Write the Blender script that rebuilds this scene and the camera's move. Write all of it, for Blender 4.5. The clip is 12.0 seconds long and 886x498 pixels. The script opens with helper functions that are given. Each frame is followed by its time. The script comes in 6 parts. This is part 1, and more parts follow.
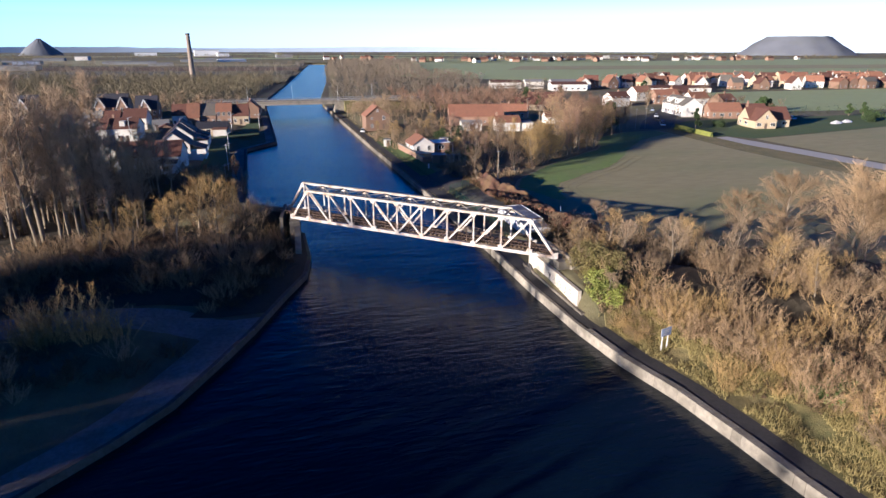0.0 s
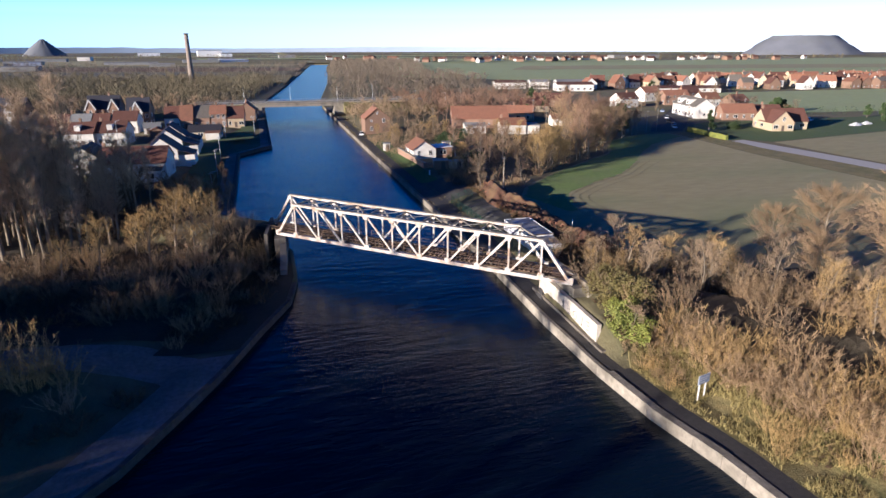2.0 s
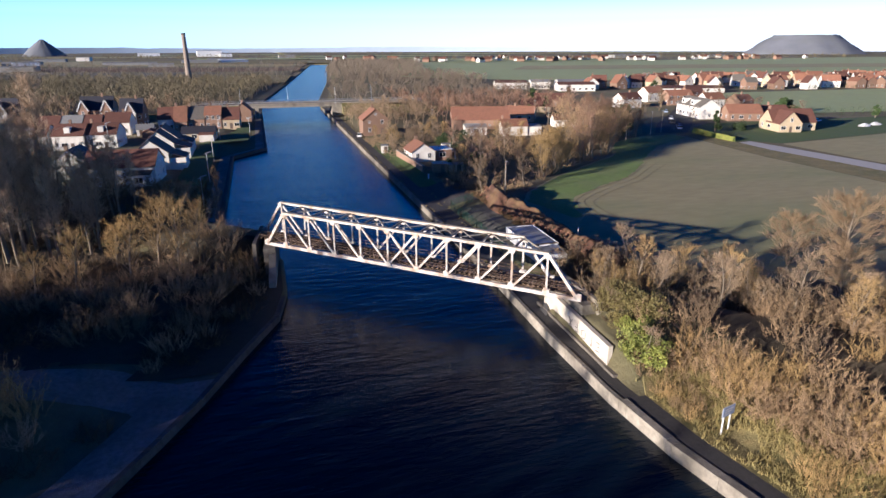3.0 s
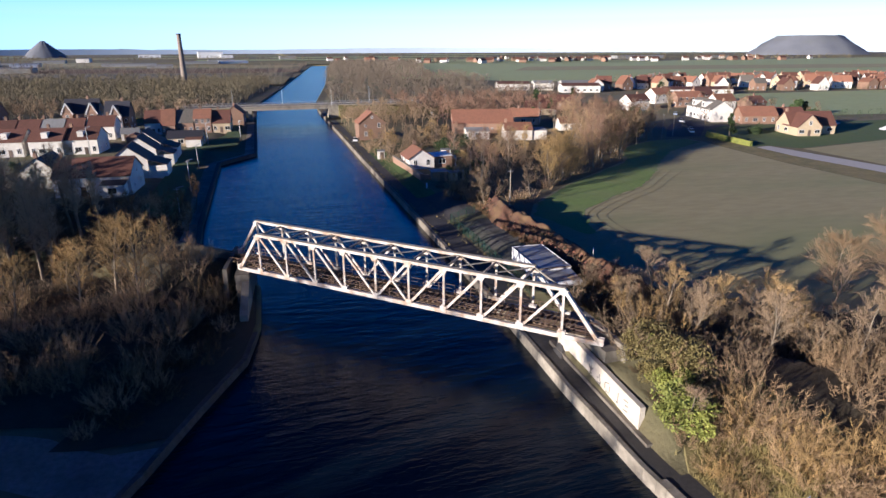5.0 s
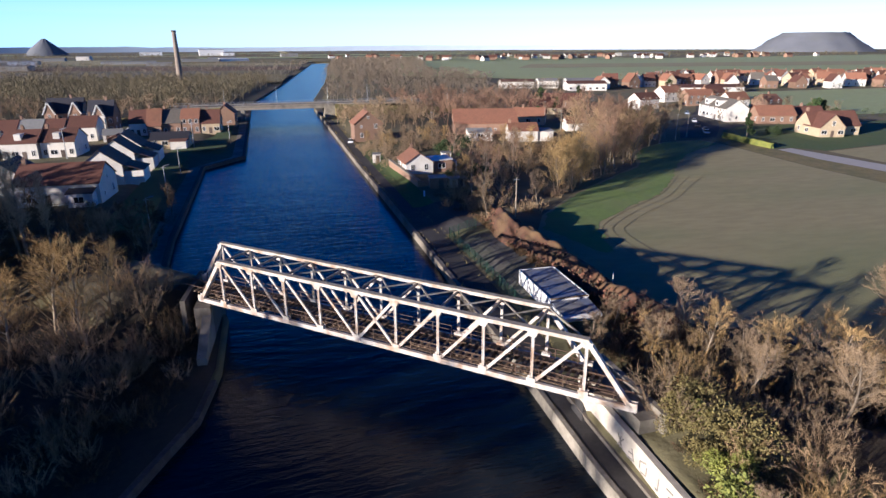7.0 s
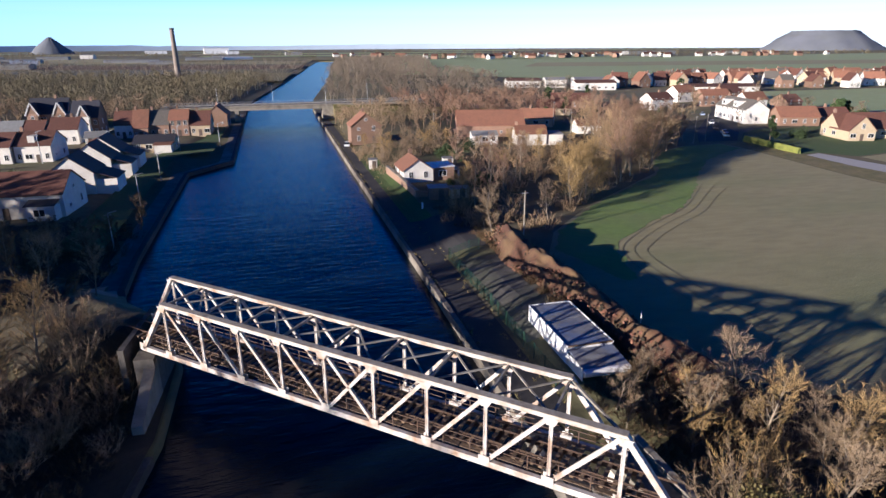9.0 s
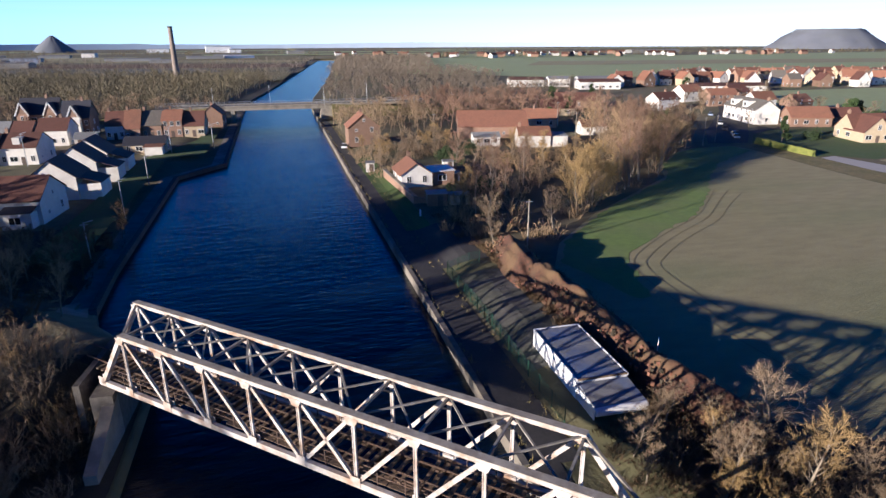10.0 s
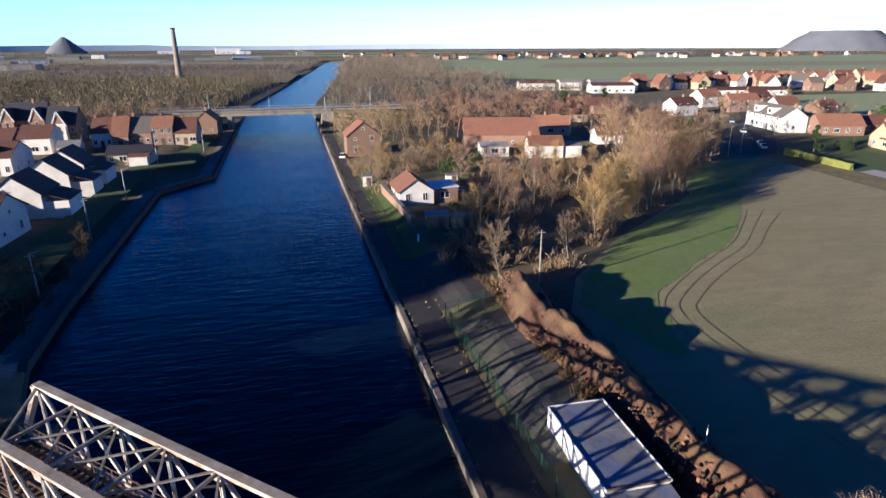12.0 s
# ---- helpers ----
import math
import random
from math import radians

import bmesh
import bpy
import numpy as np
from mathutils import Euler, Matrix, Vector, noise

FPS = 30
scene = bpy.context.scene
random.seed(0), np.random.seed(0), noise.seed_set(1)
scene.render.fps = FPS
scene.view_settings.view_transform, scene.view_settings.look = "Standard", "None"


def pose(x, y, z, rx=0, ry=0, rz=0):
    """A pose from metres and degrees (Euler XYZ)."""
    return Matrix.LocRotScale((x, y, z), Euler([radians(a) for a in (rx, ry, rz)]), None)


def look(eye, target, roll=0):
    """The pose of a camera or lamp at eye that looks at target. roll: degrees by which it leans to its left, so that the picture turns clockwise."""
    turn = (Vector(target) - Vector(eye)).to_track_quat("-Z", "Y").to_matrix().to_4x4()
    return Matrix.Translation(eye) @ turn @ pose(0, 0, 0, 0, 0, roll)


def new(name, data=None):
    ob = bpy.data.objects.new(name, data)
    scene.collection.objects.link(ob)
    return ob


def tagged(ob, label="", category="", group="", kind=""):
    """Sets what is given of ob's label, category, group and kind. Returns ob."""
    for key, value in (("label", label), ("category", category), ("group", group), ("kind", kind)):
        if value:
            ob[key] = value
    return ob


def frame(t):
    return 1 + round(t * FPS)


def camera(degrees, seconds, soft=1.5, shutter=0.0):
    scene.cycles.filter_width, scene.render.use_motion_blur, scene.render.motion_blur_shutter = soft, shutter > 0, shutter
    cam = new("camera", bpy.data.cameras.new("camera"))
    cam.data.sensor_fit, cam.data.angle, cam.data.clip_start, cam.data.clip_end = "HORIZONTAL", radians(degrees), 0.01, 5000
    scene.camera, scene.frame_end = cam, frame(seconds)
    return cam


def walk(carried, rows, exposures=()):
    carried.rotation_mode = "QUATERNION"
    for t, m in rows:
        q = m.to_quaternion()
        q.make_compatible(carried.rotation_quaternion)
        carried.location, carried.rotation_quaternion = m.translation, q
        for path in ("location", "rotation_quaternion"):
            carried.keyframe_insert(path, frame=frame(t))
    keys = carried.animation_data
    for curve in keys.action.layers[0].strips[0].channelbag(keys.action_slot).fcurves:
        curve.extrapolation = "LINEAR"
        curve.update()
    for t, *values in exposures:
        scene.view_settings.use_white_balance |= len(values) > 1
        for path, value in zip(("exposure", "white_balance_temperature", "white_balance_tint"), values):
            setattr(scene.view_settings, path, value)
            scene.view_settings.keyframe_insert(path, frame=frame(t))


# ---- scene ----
import collections

cam = camera(73.7, 12.0)
PATH = [
    (0, (-3.425, -97.318, 31.422), (2.028, -79.187, 24.978), 0.00),
    (0.5, (-2.667, -95.178, 31.407), (2.733, -77.029, 24.967), -0.03),
    (1, (-1.893, -92.965, 31.378), (3.485, -74.813, 24.931), -0.07),
    (1.5, (-1.101, -90.685, 31.337), (4.248, -72.539, 24.848), -0.10),
    (2, (-0.292, -88.344, 31.281), (5.046, -70.180, 24.834), -0.12),
    (2.5, (0.535, -85.945, 31.214), (5.864, -67.779, 24.765), -0.15),
    (4.5, (4.031, -75.877, 30.832), (9.340, -57.701, 24.394), -0.24),
    (5, (4.952, -73.263, 30.717), (10.221, -55.068, 24.299), -0.25),
    (5.5, (5.892, -70.617, 30.598), (11.122, -52.429, 24.129), -0.27),
    (6, (6.851, -67.944, 30.478), (12.101, -49.762, 24.007), -0.28),
    (6.5, (7.827, -65.245, 30.359), (13.038, -47.053, 23.888), -0.29),
    (7, (8.820, -62.525, 30.244), (13.999, -44.329, 23.756), -0.30),
    (9, (12.946, -51.473, 29.906), (17.955, -33.245, 23.377), -0.31),
    (9.5, (14.009, -48.677, 29.873), (19.039, -30.458, 23.333), -0.31),
    (10, (15.083, -45.872, 29.869), (20.014, -27.637, 23.297), -0.31),
    (10.5, (16.165, -43.057, 29.900), (21.054, -24.811, 23.331), -0.30),
    (11, (17.253, -40.235, 29.972), (22.044, -21.992, 23.321), -0.30),
    (11.5, (18.347, -37.405, 30.091), (23.048, -19.150, 23.409), -0.29),
    (12, (19.442, -34.569, 30.262), (24.091, -16.245, 23.734), -0.27),
]
walk(cam, [(t, look(eye, target, roll)) for t, eye, target, roll in PATH], exposures=[(0.0, 1.15, 5720, 15), (5.0, 1.02, 5680, 15), (9.5, 1.02, 5620, 15), (12.0, 1.17, 5720, 15)])

# ---- light ----
SUN_WAY = Vector((0.934, 0.358, 0)).normalized()      # where shadows fall on level ground
SUN_UP = radians(9.5)
world = bpy.data.worlds.new("world")
scene.world = world
world.use_nodes = True
sky = world.node_tree.nodes.new("ShaderNodeTexSky")
sky.sky_type = "NISHITA"
sky.sun_disc = False
sky.sun_elevation = SUN_UP
sky.sun_rotation = math.atan2(-SUN_WAY.x, -SUN_WAY.y)
sky.air_density, sky.dust_density, sky.ozone_density = 1.0, 0.3, 3.0
nodes, links = world.node_tree.nodes, world.node_tree.links
background = nodes["Background"]
background.inputs["Strength"].default_value = 0.086
# winter haze: the sky pales towards the horizon, most of all away from the sun
where = nodes.new("ShaderNodeTexCoord")
parts_of = nodes.new("ShaderNodeSeparateXYZ")
links.new(where.outputs["Generated"], parts_of.inputs[0])
low = nodes.new("ShaderNodeMapRange")
low.interpolation_type = "SMOOTHSTEP"
low.inputs["From Min"].default_value, low.inputs["From Max"].default_value = 0.16, -0.02
links.new(parts_of.outputs["Z"], low.inputs["Value"])
turned_to = nodes.new("ShaderNodeVectorMath")
turned_to.operation = "DOT_PRODUCT"
turned_to.inputs[1].default_value = (0.85, 0.5, 0.0)
links.new(where.outputs["Generated"], turned_to.inputs[0])
pale = nodes.new("ShaderNodeMapRange")
pale.inputs["From Min"].default_value, pale.inputs["From Max"].default_value = 0.2, 1.0
links.new(turned_to.outputs["Value"], pale.inputs["Value"])
haze = nodes.new("ShaderNodeMix")
haze.data_type = "RGBA"
haze.inputs["A"].default_value, haze.inputs["B"].default_value = (3.7, 6.1, 8.7, 1), (7.2, 7.8, 8.5, 1)
links.new(pale.outputs[0], haze.inputs["Factor"])
blend = nodes.new("ShaderNodeMix")
blend.data_type = "RGBA"
links.new(low.outputs[0], blend.inputs["Factor"])
deep = nodes.new("ShaderNodeHueSaturation")
deep.inputs["Hue"].default_value = 0.54
deep.inputs["Saturation"].default_value, deep.inputs["Value"].default_value = 2.5, 1.4
links.new(sky.outputs[0], deep.inputs["Color"])
high = nodes.new("ShaderNodeMapRange")        # clear winter sky deepens towards the zenith
high.interpolation_type = "SMOOTHSTEP"
high.inputs["From Min"].default_value, high.inputs["From Max"].default_value = 0.14, 0.5
high.inputs["To Min"].default_value, high.inputs["To Max"].default_value = 1.0, 0.2
links.new(parts_of.outputs["Z"], high.inputs["Value"])
deeper = nodes.new("ShaderNodeVectorMath")
deeper.operation = "SCALE"
links.new(deep.outputs[0], deeper.inputs[0])
links.new(high.outputs[0], deeper.inputs["Scale"])
links.new(deeper.outputs[0], blend.inputs["A"])
links.new(haze.outputs["Result"], blend.inputs["B"])
links.new(blend.outputs["Result"], background.inputs["Color"])
sun = new("sun", bpy.data.lights.new("sun", "SUN"))
sun.data.energy, sun.data.angle, sun.data.color = 5.0, radians(0.55), (1.0, 0.85, 0.66)
sun.matrix_world = look((0, 0, 0), SUN_WAY * math.cos(SUN_UP) - Vector((0, 0, math.sin(SUN_UP))))


# ---- materials ----
def material(name, colour, second=None, scale=3.0, rough=0.8, metal=0.0, bump=0.0, bump_scale=None, blotch=0.0,
             blotch_scale=0.15, blotch_colour=None, each=0.0, stretch=(1, 1, 1)):
    """Two-scale noise colour, with grain in the bump; each: change of lightness from object to object."""
    m = bpy.data.materials.new(name)
    m.use_nodes = True
    n, l = m.node_tree.nodes, m.node_tree.links
    b = n["Principled BSDF"]
    b.inputs["Roughness"].default_value, b.inputs["Metallic"].default_value = rough, metal
    co = n.new("ShaderNodeNewGeometry").outputs["Position"]
    mp = n.new("ShaderNodeMapping")
    mp.inputs["Scale"].default_value = stretch
    l.new(co, mp.inputs["Vector"])
    co = mp.outputs[0]
    second = second or tuple(c * 0.7 for c in colour)
    t = n.new("ShaderNodeTexNoise")
    t.inputs["Scale"].default_value, t.inputs["Detail"].default_value, t.inputs["Roughness"].default_value = scale, 6, 0.65
    l.new(co, t.inputs["Vector"])
    ramp = n.new("ShaderNodeMapRange")
    ramp.inputs["From Min"].default_value, ramp.inputs["From Max"].default_value = 0.35, 0.65
    l.new(t.outputs["Fac"], ramp.inputs["Value"])
    mix = n.new("ShaderNodeMix")
    mix.data_type = "RGBA"
    mix.inputs["A"].default_value, mix.inputs["B"].default_value = (*colour, 1), (*second, 1)
    l.new(ramp.outputs[0], mix.inputs["Factor"])
    out = mix.outputs["Result"]
    if blotch:
        t2 = n.new("ShaderNodeTexNoise")
        t2.inputs["Scale"].default_value, t2.inputs["Detail"].default_value = blotch_scale, 5
        l.new(co, t2.inputs["Vector"])
        r2 = n.new("ShaderNodeMapRange")
        r2.inputs["From Min"].default_value, r2.inputs["From Max"].default_value = 0.45, 0.7
        r2.inputs["To Max"].default_value = blotch
        l.new(t2.outputs["Fac"], r2.inputs["Value"])
        m2 = n.new("ShaderNodeMix")
        m2.data_type = "RGBA"
        m2.inputs["B"].default_value = (*(blotch_colour or tuple(c * 0.5 for c in colour)), 1)
        l.new(out, m2.inputs["A"])
        l.new(r2.outputs[0], m2.inputs["Factor"])
        out = m2.outputs["Result"]
    if each:
        info = n.new("ShaderNodeObjectInfo")
        r3 = n.new("ShaderNodeMapRange")
        r3.inputs["To Min"].default_value, r3.inputs["To Max"].default_value = 1 - each, 1 + each
        l.new(info.outputs["Random"], r3.inputs["Value"])
        hsv = n.new("ShaderNodeHueSaturation")
        l.new(r3.outputs[0], hsv.inputs["Value"])
        l.new(out, hsv.inputs["Color"])
        out = hsv.outputs["Color"]
    l.new(out, b.inputs["Base Color"])
    if bump:
        bt = n.new("ShaderNodeTexNoise")
        bt.inputs["Scale"].default_value, bt.inputs["Detail"].default_value = bump_scale or scale * 3, 5
        l.new(co, bt.inputs["Vector"])
        bp = n.new("ShaderNodeBump")
        bp.inputs["Strength"].default_value, bp.inputs["Distance"].default_value = bump, 0.1
        l.new(bt.outputs["Fac"], bp.inputs["Height"])
        l.new(bp.outputs["Normal"], b.inputs["Normal"])
    return m


M_GROUND = material("earth_and_grass", (0.18, 0.15, 0.08), (0.12, 0.1, 0.055), 0.35, 0.95, bump=0.8, bump_scale=2.5, blotch=0.7, blotch_scale=0.03, blotch_colour=(0.115, 0.13, 0.05))
M_WATER = material("canal_water", (0.004, 0.013, 0.026), (0.003, 0.01, 0.02), 0.05, 0.22)
M_PAINT = material("white_bridge_paint", (0.6, 0.555, 0.51), (0.48, 0.43, 0.385), 2.5, 0.55, bump=0.15, blotch=0.9, blotch_scale=0.9, blotch_colour=(0.3, 0.17, 0.09))
M_COVER = material("weathered_cover_plate", (0.4, 0.35, 0.28), (0.26, 0.22, 0.17), 1.8, 0.8, bump=0.2, blotch=0.6, blotch_scale=0.6, blotch_colour=(0.55, 0.5, 0.42))
M_BRACE = material("stained_bracing_paint", (0.3, 0.27, 0.22), (0.2, 0.17, 0.13), 2.5, 0.75, bump=0.15, blotch=0.5, blotch_scale=1.2, blotch_colour=(0.5, 0.47, 0.42))
M_RUST = material("rusted_steel", (0.13, 0.075, 0.045), (0.07, 0.045, 0.035), 4, 0.8, bump=0.3)
M_TIMBER = material("weathered_timber", (0.22, 0.145, 0.085), (0.11, 0.078, 0.05), 5, 0.9, bump=0.4, each=0.3)


def water_waves(m):
    n, l = m.node_tree.nodes, m.node_tree.links
    b = n["Principled BSDF"]
    b.inputs["IOR"].default_value = 1.33
    geo = n.new("ShaderNodeNewGeometry")
    mp = n.new("ShaderNodeMapping")
    mp.inputs["Rotation"].default_value = (0, 0, radians(-12))
    mp.inputs["Scale"].default_value = (0.28, 1.0, 1.0)
    l.new(geo.outputs["Position"], mp.inputs["Vector"])
    total = None
    for scale, amount in ((0.9, 1.0), (2.6, 0.45), (0.12, 1.2)):
        t = n.new("ShaderNodeTexNoise")
        t.inputs["Scale"].default_value, t.inputs["Detail"].default_value = scale, 3
        l.new(mp.outputs[0], t.inputs["Vector"])
        k = n.new("ShaderNodeMath")
        k.operation = "MULTIPLY_ADD"
        k.inputs[1].default_value = amount
        l.new(t.outputs["Fac"], k.inputs[0])
        if total:
            l.new(total, k.inputs[2])
        total = k.outputs[0]
    bp = n.new("ShaderNodeBump")
    bp.inputs["Strength"].default_value, bp.inputs["Distance"].default_value = 0.42, 0.25
    l.new(total, bp.inputs["Height"])
    l.new(bp.outputs["Normal"], b.inputs["Normal"])


water_waves(M_WATER)


# ---- building blocks ----
def mesh_of(bm, name, mat, smooth=False):
    me = bpy.data.meshes.new(name)
    bm.to_mesh(me)
    bm.free()
    for m in (mat if isinstance(mat, (list, tuple)) else [mat]):
        me.materials.append(m)
    if smooth:
        me.polygons.foreach_set("use_smooth", [True] * len(me.polygons))
    return me


def part(name, bm, mat, parent, label="", smooth=False):
    me = bm if isinstance(bm, bpy.types.Mesh) else mesh_of(bm, name, mat, smooth)
    ob = new(name, me)
    ob.parent = parent
    return tagged(ob, label)


def thing(name, m, label, category, group="", kind=""):
    ob = new(name)
    ob.empty_display_size = 0.3
    ob.matrix_world = m
    return tagged(ob, label, category, group, kind)


def solo(name, bm, mat, label, category, group="", kind="", m=None, smooth=False):
    ob = new(name, mesh_of(bm, name, mat, smooth))
    if m:
        ob.matrix_world = m
    return tagged(ob, label, category, group, kind)


def prism(bm, corners):
    """Eight corners: four of one end, four of the other."""
    v = [bm.verts.new(c) for c in corners]
    for f in ((3, 2, 1, 0), (4, 5, 6, 7), (0, 1, 5, 4), (1, 2, 6, 5), (2, 3, 7, 6), (3, 0, 4, 7)):
        bm.faces.new([v[i] for i in f])


def beam(bm, a, b, w, h, up=(0, 0, 1)):
    """A bar from a to b, w wide across and h deep along up."""
    a, b = Vector(a), Vector(b)
    d = (b - a).normalized()
    side = d.cross(Vector(up))
    side = side.normalized() if side.length > 1e-4 else d.cross(Vector((0, 1, 0))).normalized()
    top = side.cross(d).normalized()
    ends = []
    for p in (a, b):
        ends += [p + side * sx * w / 2 + top * sz * h / 2 for sx, sz in ((-1, -1), (1, -1), (1, 1), (-1, 1))]
    prism(bm, ends)


def bar(a, b, w, h, up=(0, 0, 1)):
    bm = bmesh.new()
    beam(bm, a, b, w, h, up)
    return bm


def block(bm, x0, x1, y0, y1, z0, z1):
    prism(bm, [(x0, y0, z0), (x1, y0, z0), (x1, y1, z0), (x0, y1, z0), (x0, y0, z1), (x1, y0, z1), (x1, y1, z1), (x0, y1, z1)])


def box(x0, x1, y0, y1, z0, z1, bevel=0.0):
    bm = bmesh.new()
    block(bm, x0, x1, y0, y1, z0, z1)
    if bevel:
        bmesh.ops.bevel(bm, geom=bm.edges[:], offset=bevel, segments=1, affect="EDGES")
    return bm


def along(points, s):
    """Linear reading of a table of (s, value)."""
    return float(np.interp(s, [p[0] for p in points], [p[1] for p in points]))


# ---- the lie of the land: y runs up the canal, x across it, the water is at 0 ----
LEFT_EDGE = [(-400, -120), (-120, -60), (-80, -43), (-70, -37), (-60, -27.5), (-53, -20.4), (-50, -17.3), (-45.6, -13.6), (-37.6, -9.3), (-32, -6.5),
             (-24, -3.1), (-16, 0.6), (-8, 1.9), (4, 1.9), (9, -1), (16, -5), (25, -7.5), (38, -8.3), (101, -9), (112, -1.5), (115, 0.7),
             (238, -0.4), (275, -0.5), (311, 1.7), (436, 16.7), (691, 45), (1104, 90), (1150, 100)]
RIGHT_EDGE = [(-400, 100), (-140, 40), (-90, 34.2), (-71, 32.4), (-64, 32.0), (-57.7, 31.4), (-50.7, 30.0), (-42.5, 29.3), (-30, 29.2), (-13.6, 29.7), (0, 29.8), (19, 29.9),
              (93, 29.7), (250, 30.2), (301, 34), (472, 56), (691, 79), (860, 95), (1090, 121), (1150, 128)]
BRIDGE_WAY = Vector((0.728, -0.6856, 0))
BRIDGE_SIDE = Vector((0.6856, 0.728, 0))
DECK = 4.84


def smooth_step(a, b, v):
    t = min(1, max(0, (v - a) / (b - a)))  # also for b < a
    return t * t * (3 - 2 * t)


def bank(x, y):
    """Height of the open ground without the canal."""
    xl, xr = along(LEFT_EDGE, y), along(RIGHT_EDGE, y)
    if x > (xl + xr) / 2:
        z = 1.1 + 0.9 * smooth_step(4.6, 9, x - xr)
    else:
        z = 0.7 + 1.4 * smooth_step(5, 16, xl - x)
    if y < 200 and abs(x) < 300:
        z += 0.25 * noise.noise(Vector((x * 0.09, y * 0.09, 3.0))) * smooth_step(5, 9, max(x - xr, xl - x)) * smooth_step(24, 14, max(x - xr, xl - x - 30))
        p = Vector((x, y, 0)) - BRIDGE_SIDE * 0.2
        s, q = p.dot(BRIDGE_WAY), p.dot(BRIDGE_SIDE) - 2.0
        if (s > 45.2 and x > 32.1) or s < -3:
            ends = smooth_step(45.2, 47.5, s) if s > 0 else smooth_step(3, 6, -s)
            crest = 4.5 - max(0, abs(q) - 3.2) / 1.8
            z = max(z, z + (crest - z) * ends)
        if x > 32.1 and y < -22.5:      # fill behind the whitewashed wall
            fill = 3.5 - max(0, -39.2 - y) * 0.55 - max(0, y + 26) * 0.6 - max(0, x - 42) * 0.3
            z = max(z, fill)
    return z


def ground_sheet():
    ys = sorted({*np.arange(-130, 130, 2.0), *np.arange(130, 330, 6.0), *np.arange(330, 1150, 40.0), -4600, -2500, -1200, -600, -400, -280, -200, -160,
                 1140, 1150, 1152, 1300, 1600, 2100, 2500, 3200, 4000, 4700})
    ys = sorted({float(y) for y in ys} | {p[0] * 1.0 for p in LEFT_EDGE + RIGHT_EDGE})
    steps = [0, 0.5, 1, 2, 3, 3.7, 4.25, 4.7, 6, 7.5, 9, 11, 13, 15, 18, 21, 24, 27, 30, 33, 36, 40, 44, 48, 53, 58, 64, 70, 78, 88, 100, 115, 135, 160, 200, 300, 500, 900, 1600, 2800, 4600]
    bm = bmesh.new()
    rows = []
    for y in ys:
        yy = max(-400, min(1150, y))
        xl, xr = along(LEFT_EDGE, yy), along(RIGHT_EDGE, yy)
        wet = -400 <= y <= 1150
        row = [bm.verts.new((xl - s, y, bank(xl - s - 0.001, yy))) for s in reversed(steps)]
        bed = -2.5 if wet else 1.0
        row += [bm.verts.new((xl + 0.02, y, bed)), bm.verts.new((xr - 0.02, y, bed))]
        row += [bm.verts.new((xr + s, y, bank(xr + s + 0.001, yy))) for s in steps]
        rows.append(row)
    for a, b in zip(rows, rows[1:]):
        for i in range(len(a) - 1):
            bm.faces.new((a[i], a[i + 1], b[i + 1], b[i]))
    return bm


solo("ground", ground_sheet(), M_GROUND, "rough winter grass and bare brown earth", "ground", kind="structure", smooth=True)
bm = bmesh.new()
lo, hi = [], []
for y in sorted({p[0] for p in LEFT_EDGE + RIGHT_EDGE}):
    lo.append(bm.verts.new((along(LEFT_EDGE, y) - 0.3, y, 0)))
    hi.append(bm.verts.new((along(RIGHT_EDGE, y) + 0.3, y, 0)))
for i in range(len(lo) - 1):
    bm.faces.new((lo[i], hi[i], hi[i + 1], lo[i + 1]))
solo("water", bm, M_WATER, "dark blue canal water with small ripples", "water", kind="structure")


